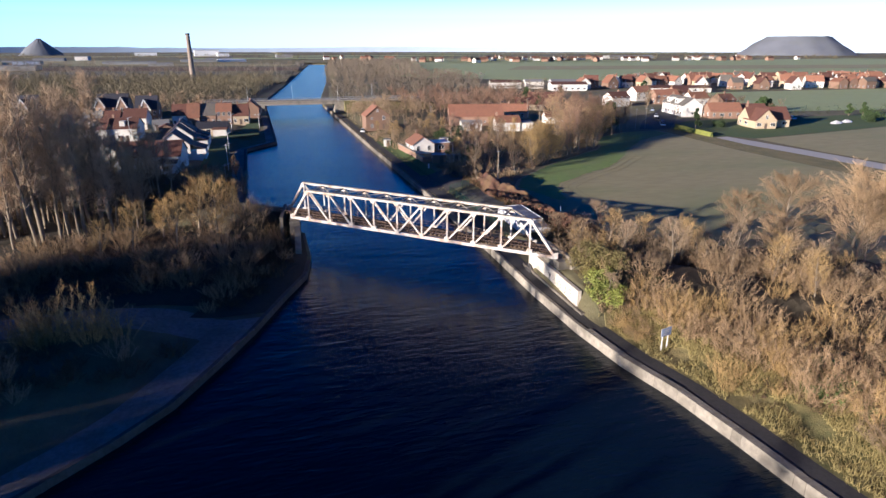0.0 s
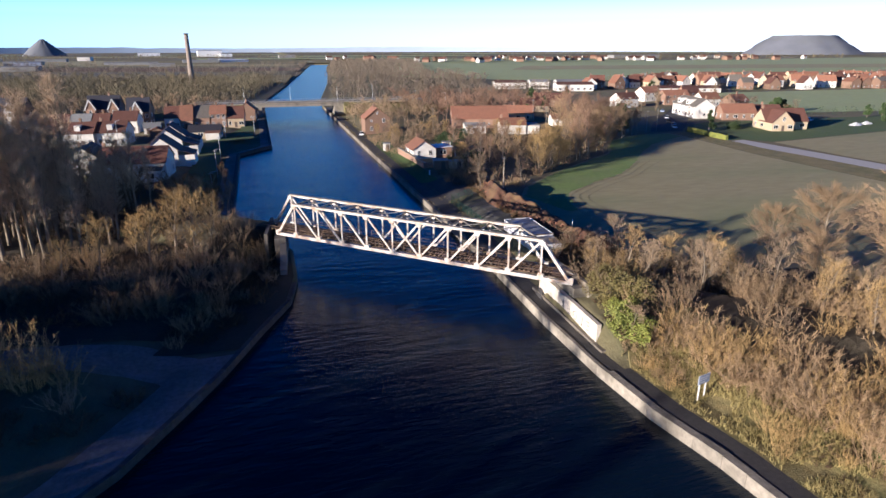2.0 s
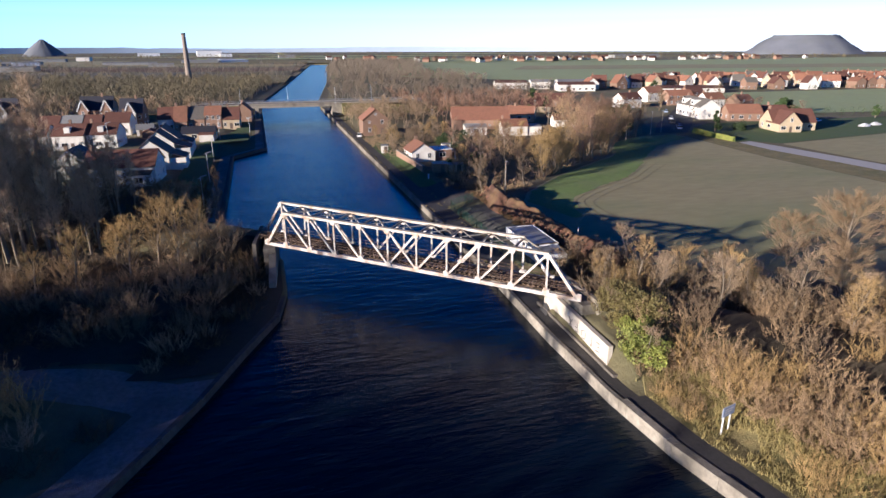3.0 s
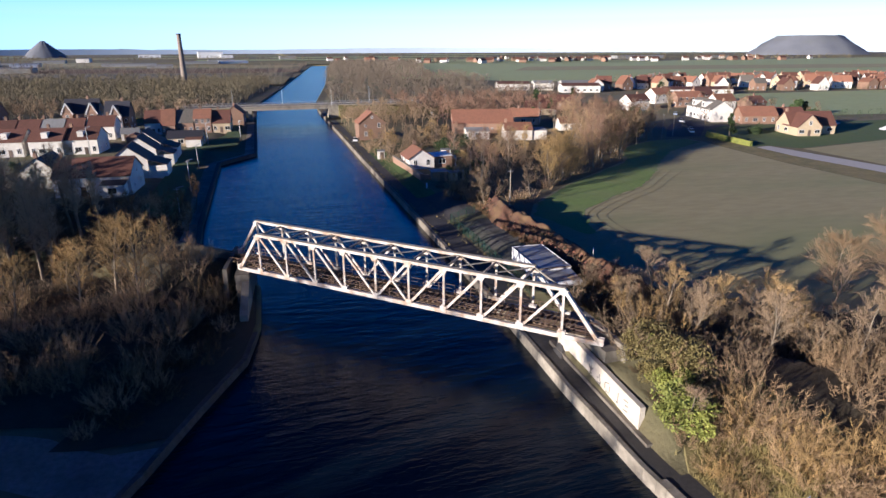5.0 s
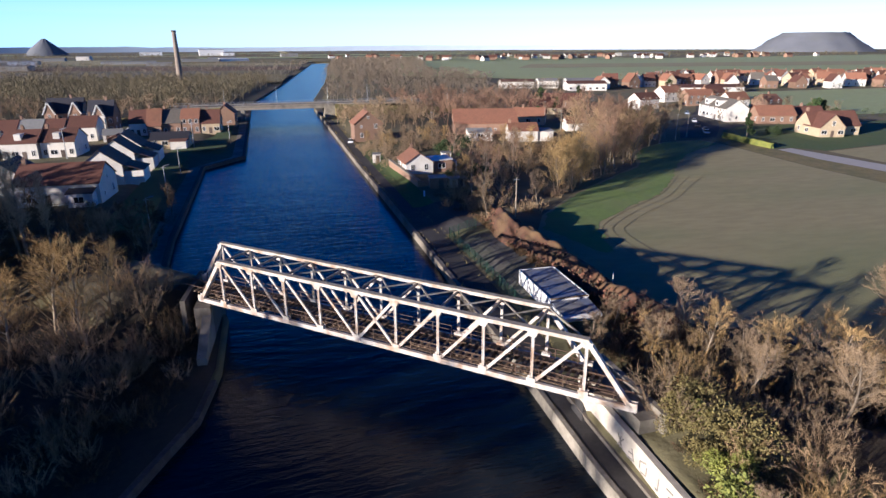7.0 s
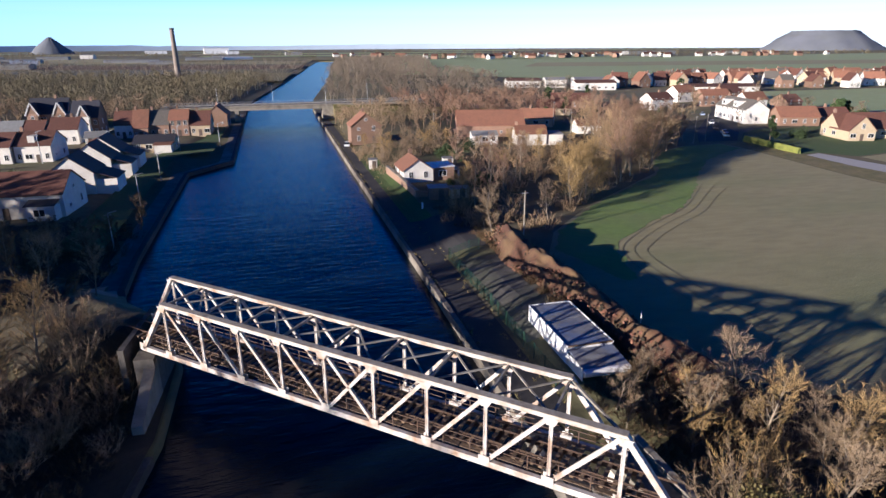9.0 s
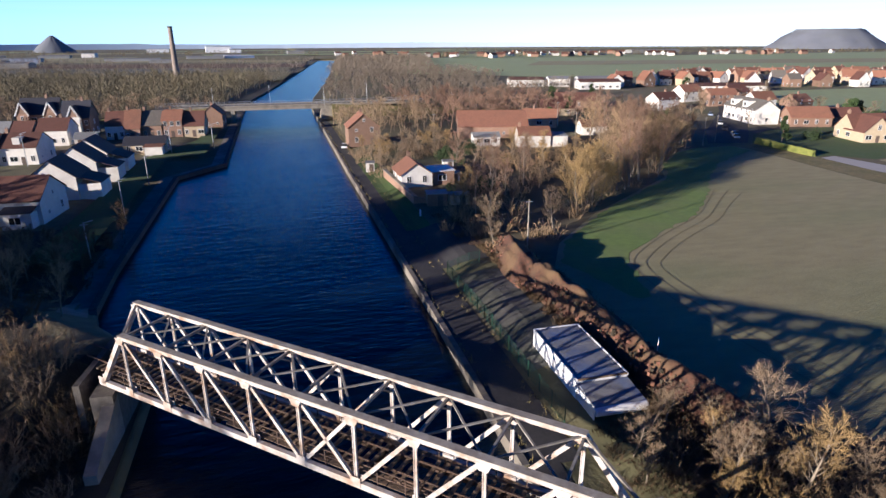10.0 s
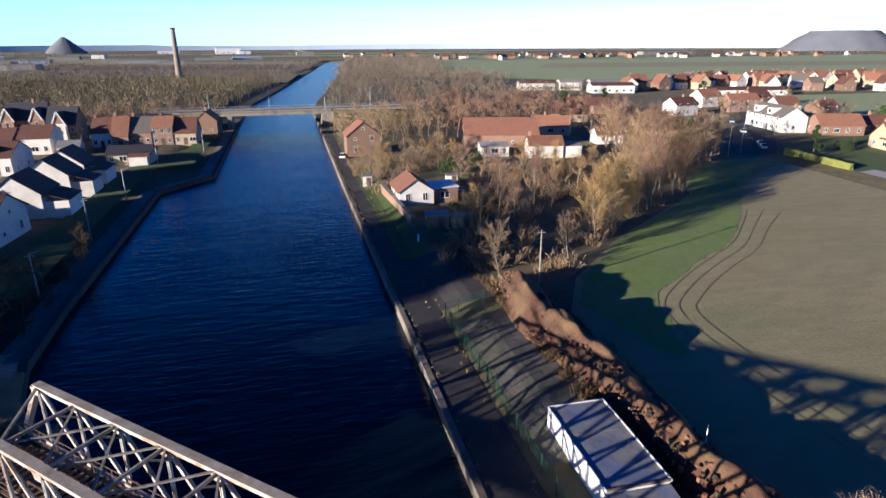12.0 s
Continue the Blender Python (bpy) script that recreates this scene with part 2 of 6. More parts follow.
# ---- the railway bridge ----
def railway_bridge():
    turn = math.degrees(math.atan2(BRIDGE_WAY.y, BRIDGE_WAY.x))
    root = thing("railway_bridge", pose(0, 0, 0, 0, 0, turn), "old white-painted steel truss railway bridge with rust stains over the canal", "bridge")
    z0, z1 = DECK + 0.1, DECK + 4.85
    nodes = [0.0] + [3.35 + 4.16 * i for i in range(10)] + [44.4]
    shift, width = -4.35, 4.4
    for y, off in ((0.0, 0.0), (width, shift)):
        s = [v + off for v in nodes]
        inner = 1 if y == 0 else -1
        part("bottom_chord", bar((s[0] - 0.3, y, z0), (s[-1] + 0.3, y, z0), 0.3, 0.42), M_PAINT, root)
        bm = bmesh.new()
        beam(bm, (s[1] - 0.12, y, z1), (s[-2] + 0.12, y, z1), 0.42, 0.3)
        chord = part("top_chord", bm, M_PAINT, root)
        part("cover_plate", bar((s[1] - 0.14, y, z1 + 0.17), (s[-2] + 0.14, y, z1 + 0.17), 0.54, 0.05), M_COVER, chord, "weathered brownish cover plate")
        part("end_post", bar((s[0], y, z0), (s[1], y, z1), 0.38, 0.34), M_PAINT, root)
        part("end_post", bar((s[-1], y, z0), (s[-2], y, z1), 0.38, 0.34), M_PAINT, root)
        for i in range(1, 11):
            bm = bmesh.new()
            for k in (-1, 1):
                beam(bm, (s[i] + 0.09 * k, y, z0), (s[i] + 0.09 * k, y, z1), 0.14, 0.05, (1, 0, 0))
            beam(bm, (s[i], y, z0), (s[i], y, z1), 0.05, 0.18, (1, 0, 0))
            part("post", bm, M_PAINT, root)
        web = [(i, i + 1) for i in range(1, 6)] + [(i + 1, i) for i in range(5, 10)]
        for a, b in web:
            bm = bmesh.new()
            d = Vector((s[b] - s[a], 0, z0 - z1)).normalized()
            across = Vector((-d.z, 0, d.x))
            for k in (-1, 1):
                beam(bm, Vector((s[a], y + 0.07 * k, z1)), Vector((s[b], y + 0.07 * k, z0)), 0.24, 0.05, (0, 1, 0))
            part("diagonal", bm, M_PAINT, root)
        for i in range(12):
            z = z0 + 0.22
            bm = bmesh.new()
            block(bm, s[i] - 0.38, s[i] + 0.38, y - 0.19, y - 0.165, z0 - 0.15, z + 0.35)
            block(bm, s[i] - 0.38, s[i] + 0.38, y + 0.165, y + 0.19, z0 - 0.15, z + 0.35)
            part("gusset_plate", bm, M_PAINT, root)
            if 0 < i < 11:
                bm = bmesh.new()
                prism(bm, [(s[i] - 0.5, y - 0.24, z1 - 0.05), (s[i] + 0.5, y - 0.24, z1 - 0.05), (s[i] + 0.5, y - 0.215, z1 - 0.05), (s[i] - 0.5, y - 0.215, z1 - 0.05),
                           (s[i] - 0.25, y - 0.24, z1 - 0.55), (s[i] + 0.25, y - 0.24, z1 - 0.55), (s[i] + 0.25, y - 0.215, z1 - 0.55), (s[i] - 0.25, y - 0.215, z1 - 0.55)])
                part("gusset_plate", bm, M_PAINT, root)
    # top bracing: near node i stands across from far node i + 1
    near = [(v, 0.0) for v in nodes]
    far = [(v + shift, width) for v in nodes]
    for i in range(1, 10):
        a, b = near[i], far[i + 1]
        part("top_strut", bar((*a, z1 - 0.1), (*b, z1 - 0.1), 0.14, 0.2), M_BRACE, root)
        if i < 9:
            c, d = near[i + 1], far[i + 2]
            part("bracing", bar((*a, z1 - 0.02), (*d, z1 - 0.02), 0.12, 0.1), M_BRACE, root)
            part("bracing", bar((*c, z1 - 0.08), (*b, z1 - 0.08), 0.12, 0.1), M_BRACE, root)
            for p, q in ((a, b), (b, a)):
                m1 = Vector((p[0] + (q[0] - p[0]) * 0.28, p[1] + (q[1] - p[1]) * 0.28, z1 - 0.12))
                part("knee_brace", bar((p[0], p[1], z1 - 1.0), m1, 0.1, 0.1, (1, 0, 0)), M_BRACE, root)
    part("bracing", bar((*near[1], z1 - 0.05), (*far[1], z1 - 0.05), 0.14, 0.16), M_BRACE, root)
    part("bracing", bar((*near[10], z1 - 0.05), (*far[10], z1 - 0.05), 0.14, 0.16), M_BRACE, root)
    # floor
    for i in range(0, 11):
        part("floor_beam", bar((*near[i], z0 - 0.1), (*far[i + 1], z0 - 0.1), 0.22, 0.4), M_RUST, root)
    for y in (1.3, 3.2):
        sk = shift * y / width
        part("stringer", bar((sk, y, z0 + 0.1), (44.4 + sk, y, z0 + 0.1), 0.2, 0.35), M_RUST, root)
    for y in (1.53, 2.97):
        sk = shift * y / width
        bm = bmesh.new()
        beam(bm, (sk - 3, y, z0 + 0.47), (46.5 + sk, y, z0 + 0.47), 0.07, 0.05)
        beam(bm, (sk - 3, y, z0 + 0.415), (46.5 + sk, y, z0 + 0.415), 0.14, 0.02)
        part("rail", bm, M_RUST, root)
    rnd = random.Random(4)
    me = mesh_of(box(-0.12, 0.12, -1.45, 1.45, -0.07, 0.07), "sleeper", M_TIMBER)
    for i in range(71):
        if rnd.random() < 0.08:
            continue
        ob = part("sleeper", me, None, root)
        ob.location = (i * 0.62 - 1.9, 2.2 + rnd.uniform(-0.08, 0.08), z0 + 0.335)
        ob.rotation_euler.z = rnd.uniform(-0.03, 0.03)
    for y0, y1 in ((0.3, 0.75), (3.7, 4.15)):
        sk = shift * y0 / width
        for j in range(2):
            yy = y0 + 0.23 * j
            for k in range(10):
                if rnd.random() < 0.2:
                    continue
                part("walkway_plank", box(sk + k * 4.4, sk + k * 4.4 + 4.3, yy, yy + 0.2, z0 + 0.27, z0 + 0.31), M_TIMBER, root)
    for y in (0.32, 4.08):
        sk = shift * y / width
        for k in range(23):
            part("railing_post", bar((sk + 0.4 + k * 1.95, y, z0), (sk + 0.4 + k * 1.95, y, z0 + 1.25), 0.06, 0.06), M_RUST, root)
        for z in (0.8, 1.22):
            part("railing_rail", bar((sk + 0.3, y, z0 + z), (sk + 43.4, y, z0 + z), 0.05, 0.05), M_RUST, root)
    return root


railway_bridge()


# ---- more materials ----
M_CONCRETE = material("pale_concrete", (0.32, 0.285, 0.23), (0.21, 0.185, 0.15), 1.6, 0.9, bump=0.3, blotch=0.85, blotch_scale=0.45, blotch_colour=(0.13, 0.115, 0.09), each=0.18)
M_WALL_WHITE = material("whitewashed_concrete", (0.62, 0.56, 0.47), (0.5, 0.44, 0.36), 1.2, 0.85, bump=0.2, blotch=0.4, blotch_scale=0.6, blotch_colour=(0.45, 0.38, 0.3))
M_OLD_COPING = material("stained_coping", (0.2, 0.17, 0.135), (0.12, 0.105, 0.085), 0.8, 0.9, bump=0.3, blotch=0.6, blotch_scale=0.25, blotch_colour=(0.29, 0.26, 0.21), each=0.3)
# wet quay stone; on the left abutment its darkness stands in for shade
M_DARK_STONE = material("damp_and_shade_dark_stone", (0.12, 0.105, 0.09), (0.07, 0.06, 0.05), 2.0, 0.9, bump=0.4, blotch=0.5, each=0.2)
M_TARMAC = material("old_tarmac", (0.06, 0.056, 0.055), (0.042, 0.04, 0.04), 3, 0.9, bump=0.25, blotch=0.4, blotch_scale=0.3, blotch_colour=(0.1, 0.09, 0.075))
M_GRAVEL = material("grey_gravel", (0.27, 0.25, 0.22), (0.17, 0.155, 0.135), 2.2, 0.95, bump=0.5, bump_scale=9, blotch=0.5, blotch_scale=0.2, blotch_colour=(0.1, 0.09, 0.06))
M_YARD = material("dark_gravel_yard", (0.14, 0.13, 0.115), (0.085, 0.085, 0.07), 1.2, 0.95, bump=0.5, bump_scale=8, blotch=0.6, blotch_scale=0.25, blotch_colour=(0.06, 0.075, 0.035))
M_VERGE = material("dry_verge_grass", (0.27, 0.215, 0.09), (0.17, 0.145, 0.06), 1.2, 0.95, bump=0.9, bump_scale=6, blotch=0.6, blotch_scale=0.18, blotch_colour=(0.07, 0.095, 0.025))
M_LAWN = material("green_lawn", (0.075, 0.13, 0.03), (0.055, 0.095, 0.025), 1.5, 0.95, bump=0.5, bump_scale=7, blotch=0.4, blotch_scale=0.2, blotch_colour=(0.11, 0.11, 0.04))
M_FIELD = material("sown_field", (0.37, 0.325, 0.17), (0.3, 0.265, 0.135), 0.4, 0.95, bump=0.5, bump_scale=4, blotch=0.55, blotch_scale=0.035, blotch_colour=(0.2, 0.24, 0.1), stretch=(0.5, 1.6, 1))
M_FIELD_GREEN = material("young_green_crop", (0.37, 0.43, 0.2), (0.31, 0.37, 0.165), 0.3, 0.95, bump=0.4, bump_scale=4, blotch=0.4, blotch_scale=0.02, blotch_colour=(0.33, 0.33, 0.17))
M_MARGIN = material("margin_grass", (0.2, 0.29, 0.07), (0.16, 0.235, 0.06), 0.8, 0.95, bump=0.5, bump_scale=6, blotch=0.5, blotch_scale=0.12, blotch_colour=(0.22, 0.24, 0.1))
M_TRACK = material("bare_field_soil", (0.27, 0.235, 0.125), (0.22, 0.2, 0.1), 0.8, 0.95, bump=0.5)
M_ROAD = material("pale_road", (0.5, 0.48, 0.46), (0.42, 0.4, 0.385), 1.0, 0.85, bump=0.1)
M_WHITE_WALL = material("white_render", (0.72, 0.69, 0.63), (0.64, 0.6, 0.54), 0.9, 0.85, bump=0.1, each=0.1, blotch=0.25, blotch_scale=0.4)
M_CREAM_WALL = material("cream_brick", (0.52, 0.41, 0.27), (0.43, 0.34, 0.225), 1.5, 0.9, bump=0.2)
M_BRICK = material("red_brick", (0.3, 0.185, 0.125), (0.22, 0.135, 0.095), 3.5, 0.9, bump=0.3, each=0.25, blotch=0.3, blotch_scale=0.6)
M_TILE_RED = material("orange_clay_tiles", (0.31, 0.14, 0.085), (0.23, 0.105, 0.065), 2.5, 0.85, bump=0.5, bump_scale=5, each=0.2, blotch=0.35, blotch_scale=0.5, blotch_colour=(0.16, 0.09, 0.06))
M_TILE_BROWN = material("brown_clay_tiles", (0.15, 0.062, 0.042), (0.105, 0.048, 0.036), 2.5, 0.85, bump=0.5, bump_scale=5, each=0.25, blotch=0.3, blotch_scale=0.5)
M_TILE_DARK = material("dark_maroon_tiles", (0.075, 0.042, 0.04), (0.05, 0.032, 0.032), 2.5, 0.7, bump=0.4, bump_scale=5, each=0.25)
M_SLATE = material("dark_slate", (0.05, 0.05, 0.062), (0.035, 0.035, 0.045), 2.5, 0.6, bump=0.3, each=0.25)
M_GREY_ROOF = material("grey_roof_sheet", (0.3, 0.3, 0.29), (0.22, 0.22, 0.215), 1.5, 0.7, each=0.15)
M_GREY_DARK = material("lichened_grey_tiles", (0.16, 0.14, 0.12), (0.11, 0.1, 0.085), 2.0, 0.85, bump=0.4)
M_FRAME = material("white_frame", (0.75, 0.74, 0.72), (0.68, 0.67, 0.65), 4, 0.5)
M_PANE = material("dark_window_glass", (0.02, 0.025, 0.03), (0.015, 0.018, 0.022), 1, 0.12)
M_DOOR = material("painted_door", (0.13, 0.09, 0.07), (0.09, 0.065, 0.05), 3, 0.6, each=0.4)
M_BARK = material("grey_brown_bark", (0.27, 0.22, 0.16), (0.17, 0.135, 0.1), 5, 0.95, bump=0.4, each=0.25)
M_TWIG = material("tan_twigs", (0.345, 0.235, 0.13), (0.25, 0.17, 0.095), 0.7, 0.95, each=0.35)
M_TWIG_PALE = material("pale_grey_twigs", (0.5, 0.365, 0.24), (0.39, 0.285, 0.185), 0.7, 0.95, each=0.25)
M_TWIG_GREY = material("greyish_twigs", (0.29, 0.205, 0.125), (0.215, 0.155, 0.095), 0.7, 0.95, each=0.35)
M_TWIG_GOLD = material("golden_willow_twigs", (0.42, 0.28, 0.115), (0.3, 0.2, 0.085), 0.7, 0.95, each=0.25)
M_TWIG_PURPLE = material("reddish_twigs", (0.29, 0.175, 0.115), (0.21, 0.13, 0.085), 0.7, 0.95, each=0.25)
M_LEAF = material("evergreen_leaves", (0.055, 0.09, 0.025), (0.035, 0.06, 0.02), 0.9, 0.8, each=0.3)
M_IVY = material("yellow_green_leaves", (0.27, 0.28, 0.055), (0.17, 0.2, 0.045), 0.9, 0.75, each=0.2)
M_NETTLE = material("nettle_leaves", (0.12, 0.19, 0.045), (0.085, 0.14, 0.035), 0.9, 0.8, each=0.2)
M_OLIVE = material("olive_leaves", (0.21, 0.17, 0.055), (0.15, 0.125, 0.045), 0.9, 0.85, each=0.2)
# near-black ground that stands in for shade under growth; also colours the clods
M_SHADE_AND_CLODS = material("shade_litter_and_clods", (0.06, 0.047, 0.03), (0.04, 0.033, 0.02), 1.2, 0.95, bump=0.5, bump_scale=6, blotch=0.4, blotch_scale=0.2, blotch_colour=(0.085, 0.06, 0.035))
M_BRAMBLE = material("dead_bramble", (0.13, 0.075, 0.04), (0.09, 0.065, 0.03), 0.6, 0.95, each=0.3)
M_DRY = material("dry_grass_blades", (0.33, 0.26, 0.1), (0.24, 0.2, 0.075), 1.0, 0.95)
M_GREEN_WIRE = material("green_coated_steel", (0.025, 0.075, 0.05), (0.02, 0.06, 0.04), 4, 0.5)
M_EARTH = material("red_brown_spoil", (0.13, 0.055, 0.032), (0.065, 0.038, 0.025), 2.2, 0.95, bump=0.9, bump_scale=4, blotch=0.7, blotch_scale=0.3, blotch_colour=(0.2, 0.13, 0.06))
M_TARP = material("faded_blue_grey_sheet", (0.27, 0.275, 0.285), (0.18, 0.175, 0.175), 0.8, 0.6, bump=0.3, blotch=0.7, blotch_scale=0.35, blotch_colour=(0.1, 0.17, 0.36))
M_PANEL = material("white_metal_panel", (0.78, 0.78, 0.78), (0.7, 0.7, 0.7), 1.0, 0.45, bump=0.1, each=0.05)
M_STEEL = material("galvanised_steel", (0.4, 0.41, 0.42), (0.32, 0.33, 0.34), 3, 0.45, metal=0.5)
M_SIGN = material("blue_sign_enamel", (0.3, 0.36, 0.48), (0.26, 0.32, 0.44), 3, 0.4)
# dark shale lightened and blued: the haze of distance is in the colour
M_HEAP = material("haze_paled_shale", (0.17, 0.18, 0.21), (0.135, 0.145, 0.17), 0.01, 0.95, bump=0.3, bump_scale=0.03, blotch=0.5, blotch_scale=0.012, blotch_colour=(0.15, 0.16, 0.15))
# aerial haze is put into this pale blue hill colour
M_FAR = material("haze_coloured_hills", (0.42, 0.5, 0.62), (0.38, 0.46, 0.58), 0.004, 1.0)
M_FAR_TWIG = material("distant_twigs", (0.12, 0.105, 0.065), (0.18, 0.145, 0.085), 0.025, 0.95)
M_FAR_BROWN = material("distant_brown_twigs", (0.21, 0.165, 0.12), (0.16, 0.13, 0.095), 0.05, 0.95)
M_PAINTED = material("grey_wall_paint", (0.22, 0.2, 0.18), (0.24, 0.22, 0.2), 3, 0.8)


# ---- ground cover ----
def ribbon(edge, side, y0, y1, a, b, lift, step=2.0):
    """A strip along a bank, between a and b metres inland, lying on the ground."""
    bm = bmesh.new()
    last = None
    cuts = max(1, int((b - a) / 1.0))
    for y in np.arange(y0, y1 + 0.01, step):
        x = along(edge, y)
        row = []
        for k in range(cuts + 1):
            px = x + side * (a + (b - a) * k / cuts)
            row.append(bm.verts.new((px, y, bank(px, y) + lift)))
        if last:
            for k in range(cuts):
                q = (last[k], last[k + 1], row[k + 1], row[k])
                bm.faces.new(q if side > 0 else q[::-1])
        last = row
    return bm


def sheet(points, z, ragged=0.0):
    bm = bmesh.new()
    if ragged:
        fine = []
        for (xa, ya), (xb, yb) in zip(points, points[1:] + points[:1]):
            n = max(1, int(math.hypot(xb - xa, yb - ya) / 0.8))
            fine += [(xa + (xb - xa) * k / n, ya + (yb - ya) * k / n) for k in range(n)]
        points = [(x + ragged * noise.noise(Vector((x * 0.35, y * 0.35, 1))) + 0.5 * ragged * noise.noise(Vector((x * 1.3, y * 1.3, 5))),
                   y + ragged * noise.noise(Vector((x * 0.35, y * 0.35, 9))) + 0.5 * ragged * noise.noise(Vector((x * 1.3, y * 1.3, 3)))) for x, y in fine]
    f = bm.faces.new([bm.verts.new((x, y, z)) for x, y in points])
    if f.normal.z < 0:
        f.normal_flip()
    bmesh.ops.triangulate(bm, faces=[f])
    return bm


FIELD = [(48, 20), (53, 29), (66, 42), (95, 64), (106.7, 84), (123.8, 94), (138, 94.5), (138.8, 87.8), (135.8, 65.6), (133.9, 49), (134, 0), (150, -130), (60, -130), (47, -28)]
solo("field", sheet(FIELD, 2.06), M_FIELD, "olive-brown sown field with long tree shadows", "field", kind="structure")
solo("grass", sheet([(50, 22), (54, 29), (67, 42), (96, 64), (107, 83.5), (124, 93.5), (137.5, 94), (137, 86), (118, 75), (105, 62), (97, 52), (88.9, 43.3), (81.6, 36.2), (72.8, 30.9), (65.9, 26.2),
                     (60.6, 22), (57.9, 18.6), (56.4, 12.5), (55, 8), (52.5, 9)], 2.09, 0.8), M_MARGIN, "green grass margin of the field", "grass", kind="structure")
# wheel marks round the headland
for off in (0.6, 2.3, 4.2):
    arc = [(97 + off, 52 - off), (88.9 + off * 0.7, 43.3 - off * 0.7), (81.6 + off * 0.6, 36.2 - off * 0.8), (72.8 + off * 0.5, 30.9 - off * 0.8), (65.9 + off * 0.5, 26.2 - off * 0.8), (60.6 + off * 0.7, 22 - off * 0.7),
           (57.9 + off * 0.9, 18.6 - off * 0.3), (56.4 + off, 12.5), (56.0 + off, 2), (57 + off, -14)]
    for _ in range(3):      # round the corners off
        arc = [arc[0]] + [(a[0] * u + b[0] * (1 - u), a[1] * u + b[1] * (1 - u)) for a, b in zip(arc, arc[1:]) for u in (0.75, 0.25)] + [arc[-1]]
    strip, last = bmesh.new(), None
    for i, (x, y) in enumerate(arc):
        (xa, ya), (xb, yb) = arc[max(0, i - 1)], arc[min(len(arc) - 1, i + 1)]
        d = Vector((ya - yb, xb - xa, 0)).normalized() * (0.09 + 0.05 * noise.noise(Vector((x * 0.3, y * 0.3, off))))
        row = [strip.verts.new((x - d.x, y - d.y, 2.1)), strip.verts.new((x + d.x, y + d.y, 2.1))]
        if last:
            strip.faces.new((last[0], last[1], row[1], row[0]))
        last = row
    bmesh.ops.recalc_face_normals(strip, faces=strip.faces[:])
    solo("wheel_track", strip, M_TRACK, "bare wheel track curving round the field's headland", "track", kind="structure")
solo("road", sheet([(146.2, 72.5), (144.5, 57), (146, 36), (149, -60), (157, -60), (154, 36), (152.5, 60), (151.5, 73.5)], 2.07), M_ROAD, "pale grey country road", "road", kind="structure")
solo("verge", sheet([(138.5, 94.5), (139.2, 88), (136.1, 65.6), (134.2, 49), (134.5, 0), (147, -60), (148.9, -60), (145.9, 36), (144.4, 57), (145.9, 73), (146.8, 95.5)], 2.08), M_VERGE, "yellowed grass verge beside the road", "grass", kind="structure")
solo("field", sheet([(157, 66), (156, 40), (160, -80), (520, -80), (520, 70), (300, 90), (215, 75)], 2.06), M_FIELD, "flat olive field behind the road", "field", kind="structure")
solo("lawn", sheet([(147, 97), (146.5, 74), (152, 74), (157, 67), (215, 76), (300, 92), (290, 115), (205, 116), (172, 118), (160, 111)], 2.07), M_LAWN, "green lawn round the yellow house", "grass", kind="structure")
solo("field", sheet([(215, 140), (560, 100), (560, 250), (300, 255), (250, 225)], 2.06), M_FIELD_GREEN, "green-brown field in front of the village", "field", kind="structure")
solo("field", sheet([(130, 545), (240, 440), (330, 405), (700, 372), (2600, 330), (2800, 1500), (900, 1170), (270, 1180)], 2.3), M_FIELD_GREEN, "wide bright green crop fields behind the village", "field", kind="structure")
solo("field", sheet([(330, 700), (1200, 560), (2600, 600), (2600, 820), (1100, 760), (420, 860)], 2.5), M_FIELD, "olive strip of ploughed land among green crops", "field", kind="structure")
rnd = random.Random(55)
for k in range(26):
    x, y = -2600 + 200 * k + rnd.uniform(-60, 60), rnd.choice((1350, 1750, 2250, 2900))
    w, d = rnd.uniform(220, 420), rnd.uniform(110, 260)
    solo("field", sheet([(x - w, y - d), (x + w, y - d * 1.1), (x + w * 0.9, y + d), (x - w * 1.1, y + d * 0.8)], 2.6 + 0.02 * k), rnd.choice((M_FIELD, M_FIELD_GREEN, M_FIELD_GREEN, M_VERGE)), "pale field on the far plain", "field", kind="structure")
for pts, mat, lab in (([(-70, 505), (20, 470), (34, 640), (-60, 640)], M_VERGE, "tan rough grass by the far canal bank"),
                      ([(-420, 640), (-90, 600), (-40, 660), (-60, 760), (-460, 820)], M_YARD, "dark works yard in the distance"),
                      ([(-330, 860), (-20, 760), (52, 780), (60, 900), (-300, 1010)], M_EARTH, "reddish cleared ground in the distance"),
                      ([(-1000, 1150), (-200, 1080), (40, 980), (80, 1120), (-160, 1300), (-1000, 1400)], M_FIELD, "flat brown fields in the distance")):
    solo("field", sheet(pts, 2.25), mat, lab, "field", kind="structure")
solo("road", sheet([(134, 99.5), (146, 97.5), (160, 113), (204, 167), (240, 215), (232, 218), (195, 170), (150, 121)], 2.1), M_TARMAC, "dark village street in shade", "road", kind="structure")
solo("towpath", ribbon(RIGHT_EDGE, 1, -130, -14, 0.5, 2.75, 0.03), M_TARMAC, "dark tarmac towpath beside the canal", "path", kind="structure")
solo("towpath", ribbon(RIGHT_EDGE, 1, -14, 60, 0.5, 4.5, 0.03), M_TARMAC, "broad dark tarmac towpath past the yard", "path", kind="structure")
solo("towpath", ribbon(RIGHT_EDGE, 1, 60, 240, 0.5, 3.4, 0.03), M_TARMAC, "dark tarmac towpath beside the canal", "path", kind="structure")
